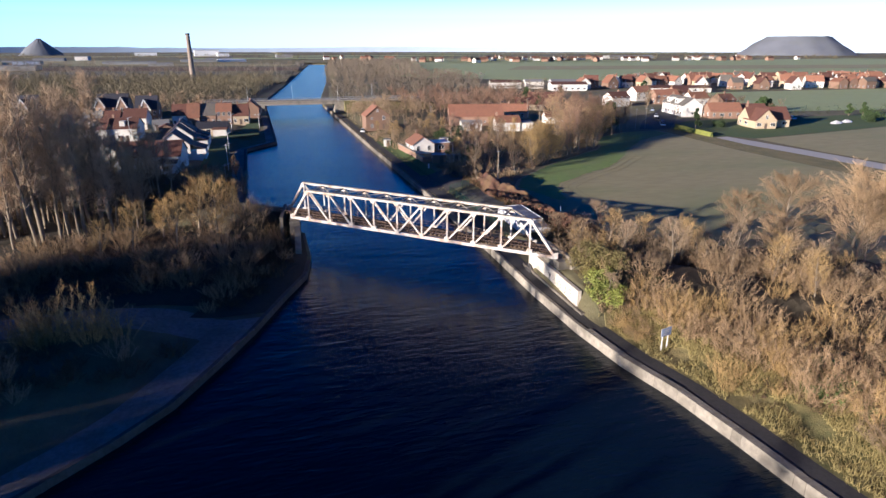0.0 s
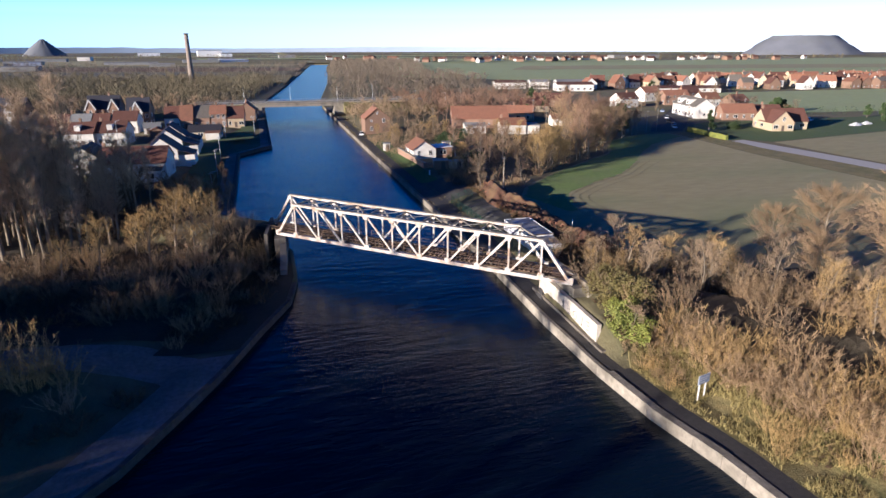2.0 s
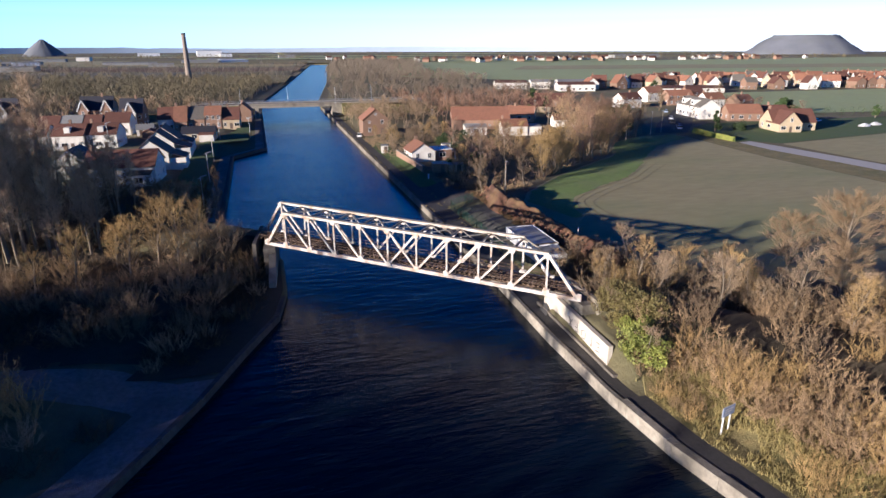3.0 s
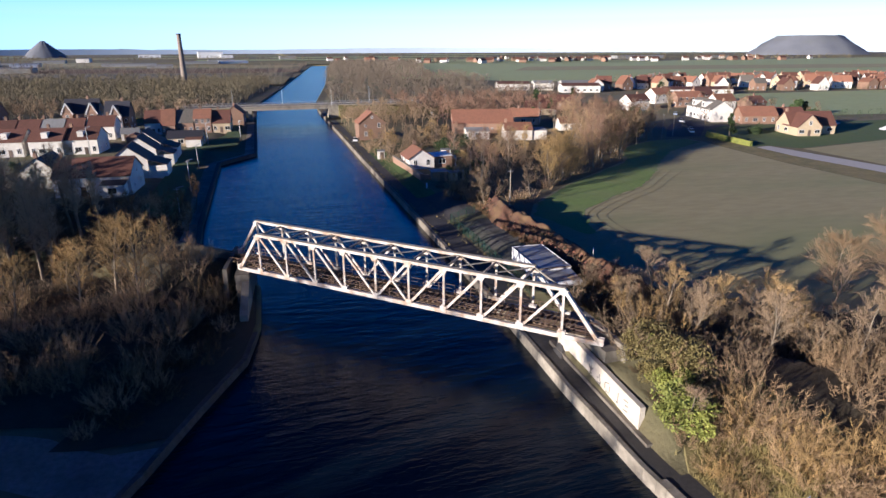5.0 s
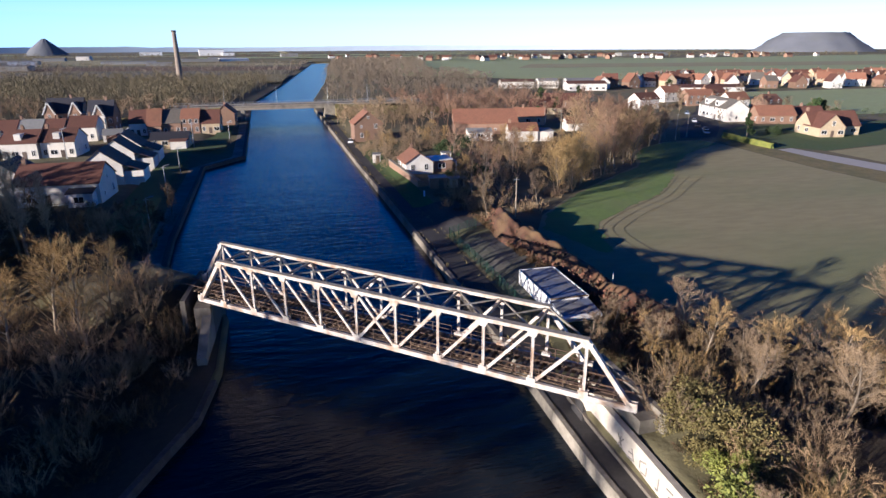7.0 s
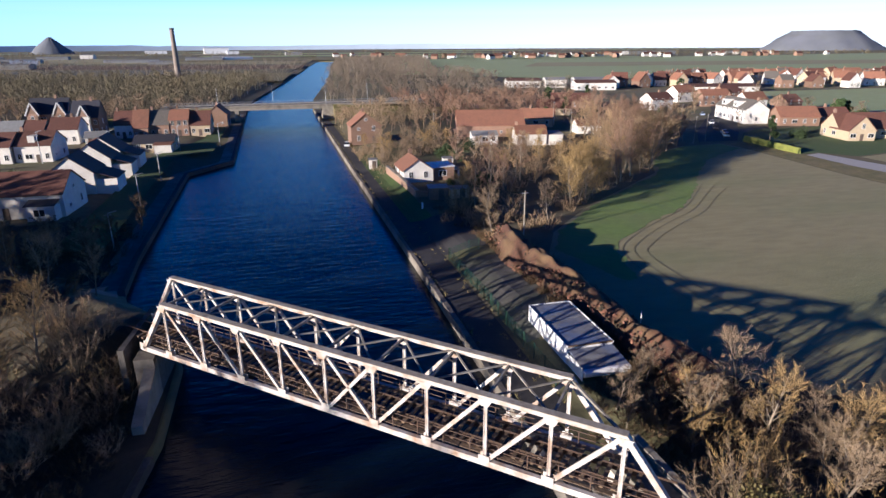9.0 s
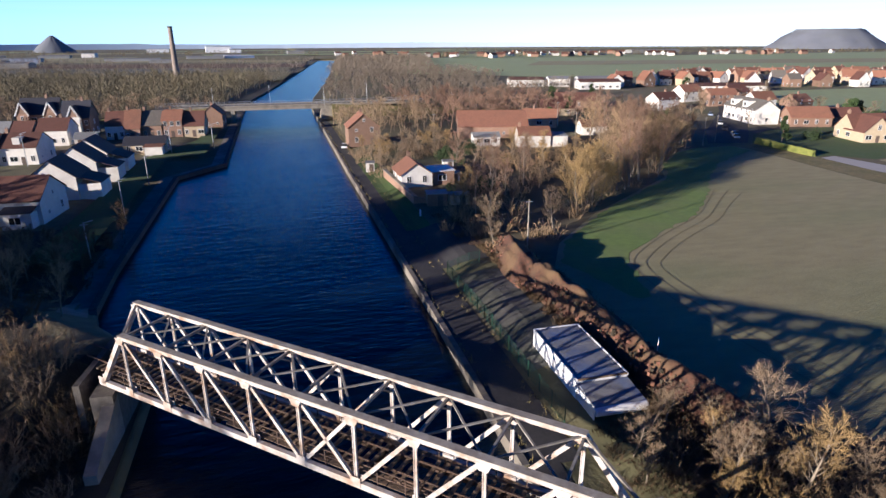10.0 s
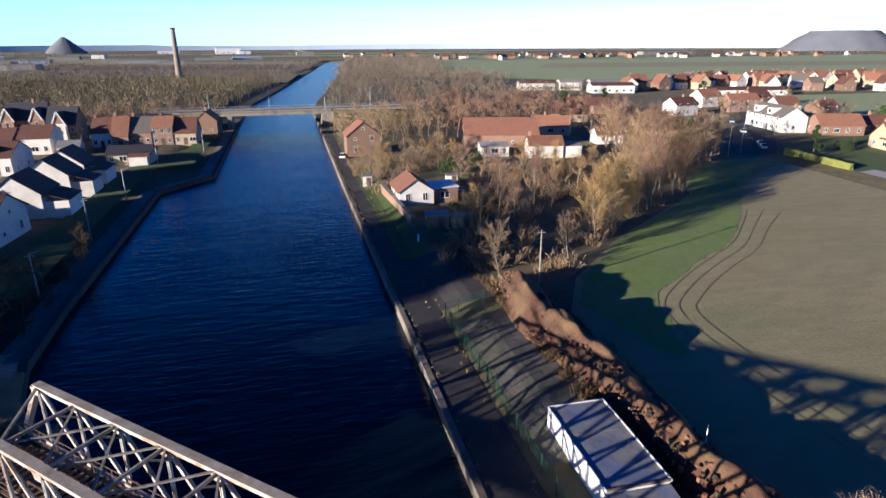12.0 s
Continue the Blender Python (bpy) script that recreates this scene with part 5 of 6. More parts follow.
rnd = random.Random(17)
for k in range(26):
    x, y = rnd.uniform(-1250, -10), rnd.uniform(820, 1700)
    w, hgt = rnd.uniform(25, 90), rnd.uniform(5, 9)
    house(x, y, rnd.uniform(-10, 25), w, rnd.uniform(18, 34), hgt, hgt + 1.2, rnd.choice((M_PANEL, M_WHITE_WALL, M_GREY_ROOF)), rnd.choice((M_PANEL, M_GREY_ROOF)), "pale flat works hall in the distance", "", "", "", 0,
          name="factory", category="factory", group="far industry", clear=False)
for k in range(40):
    x, y = rnd.choice((rnd.uniform(-1300, -500), rnd.uniform(150, 420), rnd.uniform(500, 1500))), rnd.uniform(1180, 1650)
    house(x, y, rnd.uniform(-40, 40), rnd.uniform(9, 16), 9, 6, 9.5, rnd.choice((M_BRICK, M_WHITE_WALL, M_WHITE_WALL)), rnd.choice((M_TILE_BROWN, M_TILE_RED)), "small far house on the horizon", "", "", "", 0, group="houses on the horizon", clear=False)

# ---- tall brick chimney ----
stack = thing("factory_chimney", pose(-53, 428, 1.5), "tall old brick factory chimney", "chimney")
bm = bmesh.new()
spun(bm, [(k * 5.05, 2.3 - k * 0.11) for k in range(9)], 18)
part("shaft", bm, material("sooty_brick", (0.3, 0.24, 0.2), (0.22, 0.175, 0.145), 0.7, 0.95), stack, smooth=True)
bm = bmesh.new()
tube(bm, (0, 0, 39.6), (0, 0, 40.6), 1.65, 1.7, 18)
part("rim", bm, M_DARK_STONE, stack)
part("base", box(-3, 3, -3, 3, -0.5, 4), M_BRICK, stack)

# ---- road bridge ----
rb = thing("road_bridge", pose(0, 0, 0), "pale concrete road bridge with steel parapets across the canal", "bridge")
part("deck", box(-30, 75, 203, 213, 6.3, 6.9), M_CONCRETE, rb)
for y in (203.2, 212.4):
    part("girder", box(-6, 36, y, y + 0.5, 5.3, 6.3), M_CONCRETE, rb)
    part("kerb", box(-30, 75, y - 0.1, y + 0.5, 6.9, 7.15), M_CONCRETE, rb)
    part("handrail", box(-30, 75, y + 0.1, y + 0.2, 7.95, 8.05), M_STEEL, rb)
    part("handrail", box(-30, 75, y + 0.1, y + 0.2, 7.5, 7.56), M_STEEL, rb)
    for k in range(53):
        part("parapet_post", box(-30 + k * 2, -29.92 + k * 2, y + 0.1, y + 0.2, 7.15, 7.95), M_STEEL, rb)
part("pier", box(-3.2, -1.6, 203.4, 212.6, -2, 5.4), M_CONCRETE, rb)
part("abutment", box(31.5, 36, 203, 213, -2, 6.3), M_CONCRETE, rb)
part("abutment", box(-12, -9, 203, 213, 0, 6.3), M_CONCRETE, rb)
for x0, x1, name in ((-70, -9, "embankment"), (36, 120, "embankment")):
    bm = bmesh.new()
    far_z = 2.0
    xa, xb, za, zb = (x0, x1, far_z + 0.2, 6.85) if x0 < 0 else (x0, x1, 6.85, far_z + 0.2)
    prism(bm, [(xa, 196 if za > 5 else 203, 1.5), (xb, 196 if zb > 5 else 203, 1.5), (xb, 220 if zb > 5 else 213, 1.5), (xa, 220 if za > 5 else 213, 1.5),
               (xa, 203, za), (xb, 203, zb), (xb, 213, zb), (xa, 213, za)])
    bmesh.ops.recalc_face_normals(bm, faces=bm.faces[:])
    solo(name, bm, M_VERGE, "grassy ramp of the road bridge", "embankment", kind="structure")
KEEP_CLEAR.append((15, 208, 34))
for x, y in ((-9, 202), (12, 214), (33, 202), (52, 214), (70, 202), (90, 214)):
    lp = thing("street_lamp", pose(x, y, 6.9 if -10 < x < 60 else 2.0), "slim grey street lamp by the road", "lamp", "lamps on the road bridge")
    bm = bmesh.new()
    tube(bm, (0, 0, -0.3), (0, 0, 7), 0.1, 0.06, 8)
    part("pole", bm, M_STEEL, lp)
    part("arm", bar((0, 0, 6.95), (0, 1.3, 7.15), 0.06, 0.06), M_STEEL, lp)
    part("head", box(-0.12, 0.12, 1.2, 1.8, 7.08, 7.2, 0.03), M_STEEL, lp)

# ---- yard by the bridge ----
cabin = thing("storage_cabin", pose(39.3, -2.9, 1.55, 0, 0, -1.5), "white panelled storage cabin with a worn blue-grey sheet roof", "cabin")
part("base", box(-2.3, 2.3, -4.8, 4.7, -0.5, 0.15), M_DARK_STONE, cabin)
for k in range(6):
    y0 = -4.75 + k * 1.57
    part("side_panel", box(-2.32, -2.26, y0, y0 + 1.55, 0.1, 1.85), M_PANEL, cabin)
    part("side_panel", box(2.26, 2.32, y0, y0 + 1.55, 0.1, 1.85), M_PANEL, cabin)
for k in range(3):
    x0 = -2.25 + k * 1.5
    part("end_panel", box(x0, x0 + 1.48, -4.78, -4.72, 0.1, 1.85), M_PANEL, cabin)
    part("end_panel", box(x0, x0 + 1.48, 4.6, 4.66, 0.1, 1.85), M_PANEL, cabin)
rnd = random.Random(9)
for k in range(5):
    y0 = -4.8 + k * 1.9
    sheet_part = part("roof_sheet", box(-2.3, 2.3, y0, y0 + 1.93, 1.84, 1.9), M_TARP, cabin)
    sheet_part.location.z = 0.004 * k + rnd.uniform(0, 0.02)
for x in (-2.36, 2.28):
    part("edge_trim", box(x, x + 0.09, -4.85, 4.72, 1.8, 2.0), M_PANEL, cabin)
part("edge_trim", box(-2.27, 2.27, 4.62, 4.71, 1.82, 2.0), M_PANEL, cabin)
part("edge_trim", box(-2.27, 2.27, -4.85, -4.76, 1.86, 2.02), M_TIMBER, cabin)
part("porch_roof", bar((0, -4.9, 1.62), (0, -8.0, 1.25), 4.5, 0.1), M_TARP, cabin)
bm = bmesh.new()
spun(bm, [(-2.3, 0.3), (-2.2, 0.37), (0.0, 0.4), (2.2, 0.37), (2.3, 0.3)], 14)
bmesh.ops.rotate(bm, verts=bm.verts[:], matrix=Matrix.Rotation(radians(90), 3, "Y"))
bmesh.ops.translate(bm, verts=bm.verts[:], vec=(0, -8.0, 0.95))
part("rolled_awning", bm, M_PANEL, cabin)
for x in (-2.25, 2.2):
    part("side_panel", box(x, x + 0.06, -7.9, -4.86, -0.3, 1.3), M_PANEL, cabin)
KEEP_CLEAR.append((39.3, -2, 7.5))


def mesh_fence(points, tall, mat, label, panel=2.4, wires=True):
    root = thing("wire_fence", pose(0, 0, 0), label, "fence")
    for (xa, ya), (xb, yb) in zip(points, points[1:]):
        n = max(1, round(math.hypot(xb - xa, yb - ya) / panel))
        for k in range(n + 1):
            x, y = xa + (xb - xa) * k / n, ya + (yb - ya) * k / n
            z = bank(x, y)
            part("post", bar((x, y, z - 0.2), (x, y, z + tall + 0.05), 0.07, 0.07), mat, root)
            if k == n:
                continue
            x2, y2 = xa + (xb - xa) * (k + 1) / n, ya + (yb - ya) * (k + 1) / n
            z2 = bank(x2, y2)
            bm = bmesh.new()
            for j in range(9):
                h = 0.1 + (tall - 0.1) * j / 8
                beam(bm, (x, y, z + h), (x2, y2, z2 + h), 0.012, 0.014)
            for j in range(1, 16):
                f = j / 16
                px, py, pz = x + (x2 - x) * f, y + (y2 - y) * f, z + (z2 - z) * f
                beam(bm, (px, py, pz + 0.1), (px, py, pz + tall), 0.012, 0.012)
            part("mesh_panel", bm, mat, root)


mesh_fence([(34.6, 24.2), (39.2, 24.6)], 1.8, M_GREEN_WIRE, "green welded mesh fence across the yard", 1.5)
mesh_fence([(34.6, 24.2), (34.9, 10), (34.7, -10)], 1.7, M_GREEN_WIRE, "green wire mesh fence along the towpath")


def mound(x, y, lx, ly, tall, turn, mat, label, seed, name="earth_mound"):
    bm = bmesh.new()
    n = 30
    grid = []
    for i in range(n + 1):
        row = []
        for j in range(n + 1):
            u, v = i / n * 2 - 1, j / n * 2 - 1
            r = max(0.0, 1 - (u * u + v ** 4) ** 0.9)
            k = noise.noise(Vector((u * 3 + seed, v * 3, seed)))
            row.append(bm.verts.new((u * lx, v * ly, -0.35 + tall * r * (1 + 0.3 * k) + (0.22 * noise.noise(Vector((u * 2.3, v * 5, seed))) + 0.1 * noise.noise(Vector((u * 7, v * 17, seed)))) * min(1, r * 3))))
        grid.append(row)
    for i in range(n):
        for j in range(n):
            bm.faces.new((grid[i][j], grid[i + 1][j], grid[i + 1][j + 1], grid[i][j + 1]))
    solo(name, bm, mat, label, "mound", m=pose(x, y, bank(x, y), 0, 0, turn), smooth=True)


mound(44.0, 23.0, 3.0, 8.5, 2.9, -8, M_EARTH, "red-brown heap of spoil with dry grass", 1.3)
mound(44.6, 12.0, 3.0, 9.5, 2.6, 4, M_EARTH, "long red-brown heap of spoil beside the yard", 4.7)
mound(45.2, 0.5, 2.6, 9.5, 2.4, 0, M_EARTH, "low heap of reddish rubble", 8.1)
mound(46.0, -11.0, 2.8, 8.5, 2.4, 8, M_EARTH, "heap of reddish earth under scrub", 2.6)
mound(42.0, 15.5, 1.3, 2.2, 0.9, 12, M_TILE_RED, "heap of broken red bricks", 9.9, "rubble_mound")
rnd = random.Random(31)
for label, mat, count in (("scattered lumps of brick and rubble on the spoil", M_TILE_RED, 260), ("scattered clods of dark earth on the spoil", M_SHADE_AND_CLODS, 260)):
    bm = bmesh.new()
    for k in range(count):
        y = rnd.uniform(-18, 30)
        off, size = rnd.uniform(-2.6, 2.2), rnd.uniform(0.08, 0.28)
        x, z = 44.8 - y * 0.03 + off, bank(45, y) + 1.8 * max(0.05, 1 - (off / 2.8) ** 2)
        m = pose(x, y, z, rnd.uniform(0, 90), rnd.uniform(0, 90), rnd.uniform(0, 90))
        prism(bm, [m @ (Vector(c) * size) for c in ((-1, -0.6, -0.4), (1, -0.5, -0.5), (0.9, 0.6, -0.4), (-0.9, 0.5, -0.5), (-0.8, -0.6, 0.4), (1, -0.4, 0.5), (0.8, 0.6, 0.4), (-1, 0.6, 0.5))])
    solo("rubble", bm, mat, label, "rubble", kind="stuff")
bm = bmesh.new()
tube(bm, (0, 0, -0.3), (0, 0, 2.5), 0.05, 0.04, 6)
solo("marker_stake", bm, M_FRAME, "pale upright stake at the field edge", "stake", m=pose(46.6, -4.5, 2.0))

# information board on two posts beside the towpath
sg = thing("waterway_sign", pose(35.0, -50.6, bank(35.0, -50.6), 0, 0, 14), "blue waterway sign on two white posts", "sign")
for x in (-0.42, 0.42):
    part("post", box(x - 0.05, x + 0.05, -0.05, 0.05, -0.4, 2.5), M_FRAME, sg)
board = part("board", box(-0.75, 0.75, -0.1, -0.055, 1.75, 2.6, 0.01), M_SIGN, sg)
part("border", box(-0.8, 0.8, -0.058, -0.05, 1.7, 2.65), M_FRAME, sg)
for k in range(3):
    part("lettering", box(-0.55, 0.55 - 0.2 * k, -0.108, -0.1, 2.35 - 0.22 * k, 2.43 - 0.22 * k), M_FRAME, board, "white illegible lettering")


def pole(x, y, tall, label="slim wooden utility pole", lamp=False, mat=None, lean=0):
    p = thing("utility_pole", pose(x, y, bank(x, y), 0, lean, 0), label, "pole")
    bm = bmesh.new()
    tube(bm, (0, 0, -0.4), (0, 0, tall), 0.12, 0.08, 8)
    part("shaft", bm, mat or M_CONCRETE, p)
    part("crossbar", box(-0.5, 0.5, -0.05, 0.05, tall - 0.4, tall - 0.3), M_STEEL, p)
    if lamp:
        part("lamp_head", bar((0, 0, tall - 0.1), (1.2, 0, tall + 0.2), 0.14, 0.12), M_STEEL, p)


for x, y, tall in ((-12.5, 43, 6.0), (-13.1, 67, 7), (-13.9, 94, 6.5), (-14, 128, 7), (-4.7, 143, 7), (-45, 118, 8), (-30, 122, 7)):
    pole(x, y, tall, "pale street-lamp pole by the quay", True, M_STEEL)
for x, y, tall in ((47.3, 27.5, 7.5), (98, 112, 9), (107, 143, 9), (137.4, 101, 8), (139, 240, 9), (60, 130, 8), (66, 200, 8), (78, 230, 8), (100, 220, 8), (131, 98, 8), (150, 130, 8)):
    pole(x, y, tall, "slim pale utility pole")
bm = bmesh.new()
block(bm, -0.15, 0.15, -0.15, 0.15, -0.3, 1.2)
bmesh.ops.bevel(bm, geom=bm.edges[:], offset=0.03, segments=1, affect="EDGES")
solo("marker_post", bm, M_FRAME, "short white marker post at the lawn edge", "post", m=pose(37.0, 50.0, bank(37, 50)))


def car(x, y, turn, paint, label):
    root = thing("car", pose(x, y, bank(x, y) + 0.07, 0, 0, turn), label, "car", "parked cars")
    bm = bmesh.new()
    block(bm, -2.0, 2.0, -0.85, 0.85, 0.3, 0.85)
    bmesh.ops.bevel(bm, geom=bm.edges[:], offset=0.12, segments=2, affect="EDGES")
    part("body", bm, paint, root)
    bm = bmesh.new()
    prism(bm, [(-1.7, -0.78, 0.84), (1.0, -0.78, 0.84), (1.0, 0.78, 0.84), (-1.7, 0.78, 0.84), (-1.3, -0.62, 1.42), (0.35, -0.62, 1.42), (0.35, 0.62, 1.42), (-1.3, 0.62, 1.42)])
    part("cabin_glass", bm, M_PANE, root)
    part("roof", box(-1.25, 0.3, -0.6, 0.6, 1.41, 1.46, 0.02), paint, root)
    for wx in (-1.25, 1.25):
        for wy in (-0.8, 0.8):
            bm = bmesh.new()
            tube(bm, (wx, wy - 0.1, 0.3), (wx, wy + 0.1, 0.3), 0.31, 0.31, 12)
            bmesh.ops.holes_fill(bm, edges=bm.edges[:])
            part("wheel", bm, M_SLATE, root)


for x, y, turn, mat, lab in ((32.6, 128, 80, M_PANEL, "white car parked by the brick house"), (149, 106, 60, M_PANEL, "white car parked on the street"), (152.5, 111, 60, M_STEEL, "silver car parked on the street"),
                             (158, 122, 58, M_SLATE, "dark car parked on the street"), (166, 134, 56, M_PANEL, "white car further up the street"), (181, 158, 55, M_SIGN, "blue car further up the street"),
                             (210, 106, 0, M_PANEL, "white car behind the cream house"), (216, 108, 10, M_PANEL, "white van behind the cream house")):
    car(x, y, turn, mat, lab)
for x, y in ((222, 92), (230, 94)):
    mound(x, y, 3.5, 1.6, 1.3, 10, M_FRAME, "white plastic sheeting heap on the lawn", x * 0.1, "sheeting")


# ---- spoil heaps and horizon ----
def heap(x, y, rx, ry, tall, flat, label, seed):
    bm = bmesh.new()
    rings, n = [], 48
    levels = [0, 0.15, 0.3, 0.45, 0.6, 0.75, 0.88, 0.97, 1.0]
    for f in levels:
        s = 1 - f * (1 - flat)
        rings.append([bm.verts.new((rx * s * math.cos(k * math.tau / n) * (1 + 0.07 * noise.noise(Vector((k * 0.5, f * 3, seed)))),
                                    ry * s * math.sin(k * math.tau / n) * (1 + 0.07 * noise.noise(Vector((k * 0.5, f * 3, seed)))), tall * f ** 0.92 * (1 + 0.04 * noise.noise(Vector((k * 0.4, f, seed + 3)))))) for k in range(n)])
    for a, b in zip(rings, rings[1:]):
        for k in range(n):
            bm.faces.new((a[k], a[(k + 1) % n], b[(k + 1) % n], b[k]))
    bm.faces.new(rings[-1])
    solo("spoil_heap", bm, M_HEAP, label, "hill", kind="structure", m=pose(x, y, 0), smooth=True)


def far_at(t_px, dist):
    """Compass place at a distance, from degrees to the right of the canal's line."""
    return dist * math.sin(radians(t_px)), dist * math.cos(radians(t_px)) - 90


heap(*far_at(-16.2, 3000), 82, 80, 66, 0.08, "conical dark colliery spoil heap in the distance", 2)
heap(*far_at(46.3, 2900), 235, 200, 74, 0.52, "flat-topped dark colliery spoil heap in the distance", 5)
# low hills on the horizon; their haze is only the pale blue of M_FAR
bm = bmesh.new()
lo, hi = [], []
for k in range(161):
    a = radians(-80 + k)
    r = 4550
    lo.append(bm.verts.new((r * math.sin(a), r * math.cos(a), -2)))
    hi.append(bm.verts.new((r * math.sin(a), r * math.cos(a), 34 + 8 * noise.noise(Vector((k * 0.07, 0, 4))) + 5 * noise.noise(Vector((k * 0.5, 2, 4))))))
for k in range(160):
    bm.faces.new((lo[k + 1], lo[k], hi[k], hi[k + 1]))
solo("backdrop", bm, M_FAR, "low hills on the horizon, coloured blue for haze", "hills", kind="structure")


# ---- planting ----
# ground sheets painted dark to imitate the shade below thicket and scrub
solo("leaf_litter", drape([(-66, -20), (-46, -22), (-30, -24), (-8, -25), (-5, -12), (-6, 8), (-10, 12), (-14, 58), (-40, 56), (-70, 42)]), M_SHADE_AND_CLODS, "leaf litter painted dark as shade under the thicket", "ground", kind="structure")
solo("leaf_litter", drape([(38, -28), (40, -17), (47, -12), (56, -20), (74, -33), (100, -58), (100, -108), (62, -98), (50, -64), (44, -46)]), M_SHADE_AND_CLODS, "leaf litter painted dark as shade on the embankment", "ground", kind="structure")
solo("leaf_litter", ribbon(LEFT_EDGE, -1, -28, 6, 0.5, 9, 0.13, 1.0), M_SHADE_AND_CLODS, "soil painted dark as shade along the bank foot", "ground", kind="structure")
# dark shrub kinds picked here to help the strip look shaded
brush([(-13, -27), (-7.5, -27), (-4, -16), (-3, -7), (-8, -6), (-12, -16)], 26, 1.6, 15, ["bramble", "bramble", "grey"], 0.8, "tangle of brambles on the bank foot")
LEFT_WOOD = [(-64, 3), (-68, 30), (-35, 26), (-26.5, 8), (-44, 3)]
grow(LEFT_WOOD, 72, 2.0, 5, ["poplar"], 1.25, "poplar wood on the bank", tree)
grow([(-31, 8), (-20, 11), (-20, 26), (-34, 27)], 14, 2.2, 92, ["poplar"], 0.85, "poplar wood on the bank", tree)
grow([(-38, -14), (-20, -11), (-4, -12), (-1, 4), (-10, 10), (-26, 6), (-40, 4)], 54, 2.0, 7, ["tan", "grey", "bramble", "tan"], 1.0, "thicket on the bank", shrub)
for x, y, s in ((-12, 0, 1.15), (-15, 2.5, 1.2), (-18, -1, 1.1), (-10, 4, 0.95), (-20.5, 3.5, 1.0), (-24, -3, 0.9), (-28, -5, 0.8)):
    tree("gold", x, y, s, "willows at the bridge end")
for kind, x, y, s in (("tan", -2.6, -1.4, 0.75), ("bramble", -1.9, -3.0, 1.0), ("tan", -3.4, -3.8, 0.8), ("bramble", -2.8, -5.4, 1.1), ("bramble", -4.5, -2.2, 1.2), ("grey", -5.2, -4.6, 0.9), ("bramble", -1.4, -6.6, 0.9),
                      ("grey", -1.9, -8.2, 0.8), ("bramble", -4.2, -8.0, 1.1), ("bramble", -2.4, -10.5, 1.0), ("grey", -6.5, -7.0, 1.0)):
    shrub(kind, x, y, s, "growth round the bridge end")
shrub("tan", -3.2, 1.6, 1.1)
shrub("gold", -4.2, 0.2, 0.8)
# mostly the dark bramble colour, in place of deeper shade on the thicket
brush([(-40, -22), (-14, -19), (-5, -22), (-3, -14), (-20, -10), (-44, -12)], 38, 2.1, 9, ["grey", "bramble", "bramble"], 1.1, "dark leafless thicket above the gravel track")
brush([(-32, -36), (-14, -35), (-17, -40), (-30, -45), (-44, -46), (-44, -34)], 26, 2.2, 10, ["grey", "bramble", "grey"], 0.9, "dark leafless bushes in the clearing")
grow([(-30, -33.5), (-19, -33), (-20, -30.5), (-30, -30.5)], 8, 1.5, 14, ["gold"], 1.35, "golden bushes in the clearing", shrub)
# only the edge of this wood is in view; its depth serves as shade
mass("wood", [(-52, -14), (-50, -62), (-47, -84), (-64, -118), (-112, -110), (-112, -60)], 110, 2.8, 11, ["ash", "round", "poplar"], 0.95, M_TWIG_GREY, "leafless wood beyond the clearing")
# shading belt: tall poplars added mostly out of view against the low sun
mass("wood", [(-72, -34), (-70, -66), (-86, -112), (-130, -104), (-124, -50), (-98, -40)], 85, 3.2, 64, ["poplar"], 1.15, M_TWIG_GREY, "tall leafless poplars added in the wood to shade the bank")
# out of view of the camera, added to block sun from the thicket
mass("wood", [(-82, -46), (-58, -40), (-60, -20), (-84, -24)], 55, 2.2, 91, ["poplar", "round"], 0.78, M_TWIG_GREY, "unseen leafless trees added to shade the thicket")
mass("wood", [(-55, -20), (-50, -62), (-47, -86), (-56, -92), (-62, -66), (-64, -26)], 85, 1.9, 62, ["round", "ash", "bush"], 0.85, M_TWIG_GREY, "dense leafless edge of the wood")
# added up-sun of the white houses to keep them shaded
mass("wood", [(-96, 14), (-64, 30), (-50, 36), (-52, 56), (-96, 52)], 90, 2.9, 63, ["poplar", "poplar", "round"], 0.8, M_TWIG, "leafless wood added behind the poplars to shade the houses")
mass("scrub", [(-46, 10), (-24, 10), (-10, 14), (-10.5, 56), (-36, 54), (-64, 40)], 150, 1.9, 12, ["bush", "bush", "bush", "ash"], 0.8, M_BRAMBLE, "leafless scrub between wood and houses")
grow([(-20, 18), (-12, 18), (-12, 44), (-20, 44)], 7, 3.2, 13, ["ash"], 0.8, "trees by the quay", tree)
tree("ash", -8.2, 17, 0.6)
# right: railway embankment and verge
grow([(35, -30), (44, -18), (52, -26), (60, -52), (46, -62), (40, -54), (37, -44)], 34, 2.9, 20, ["tan", "grey", "tan", "gold"], 1.1, "scrub on the railway embankment", shrub)
grow([(47, -62), (60, -50), (74, -58), (70, -80), (58, -84)], 28, 2.5, 21, ["tan", "grey", "tan"], 1.5, "scrub on the railway embankment", shrub)
brush([(38.2, -84), (41.5, -66), (38.6, -50), (36.4, -42.5), (40, -42), (45, -52), (50, -66), (48, -84)], 62, 1.7, 72, ["tan", "grey", "tan", "tan", "gold"], 1.05, "leafless tan scrub above the verge")
mass("scrub", [(46, -42), (54, -30), (62, -40), (100, -60), (100, -110), (60, -100), (48, -64)], 95, 2.3, 51, ["bush"], 0.95, M_TWIG, "leafless undergrowth on the embankment")
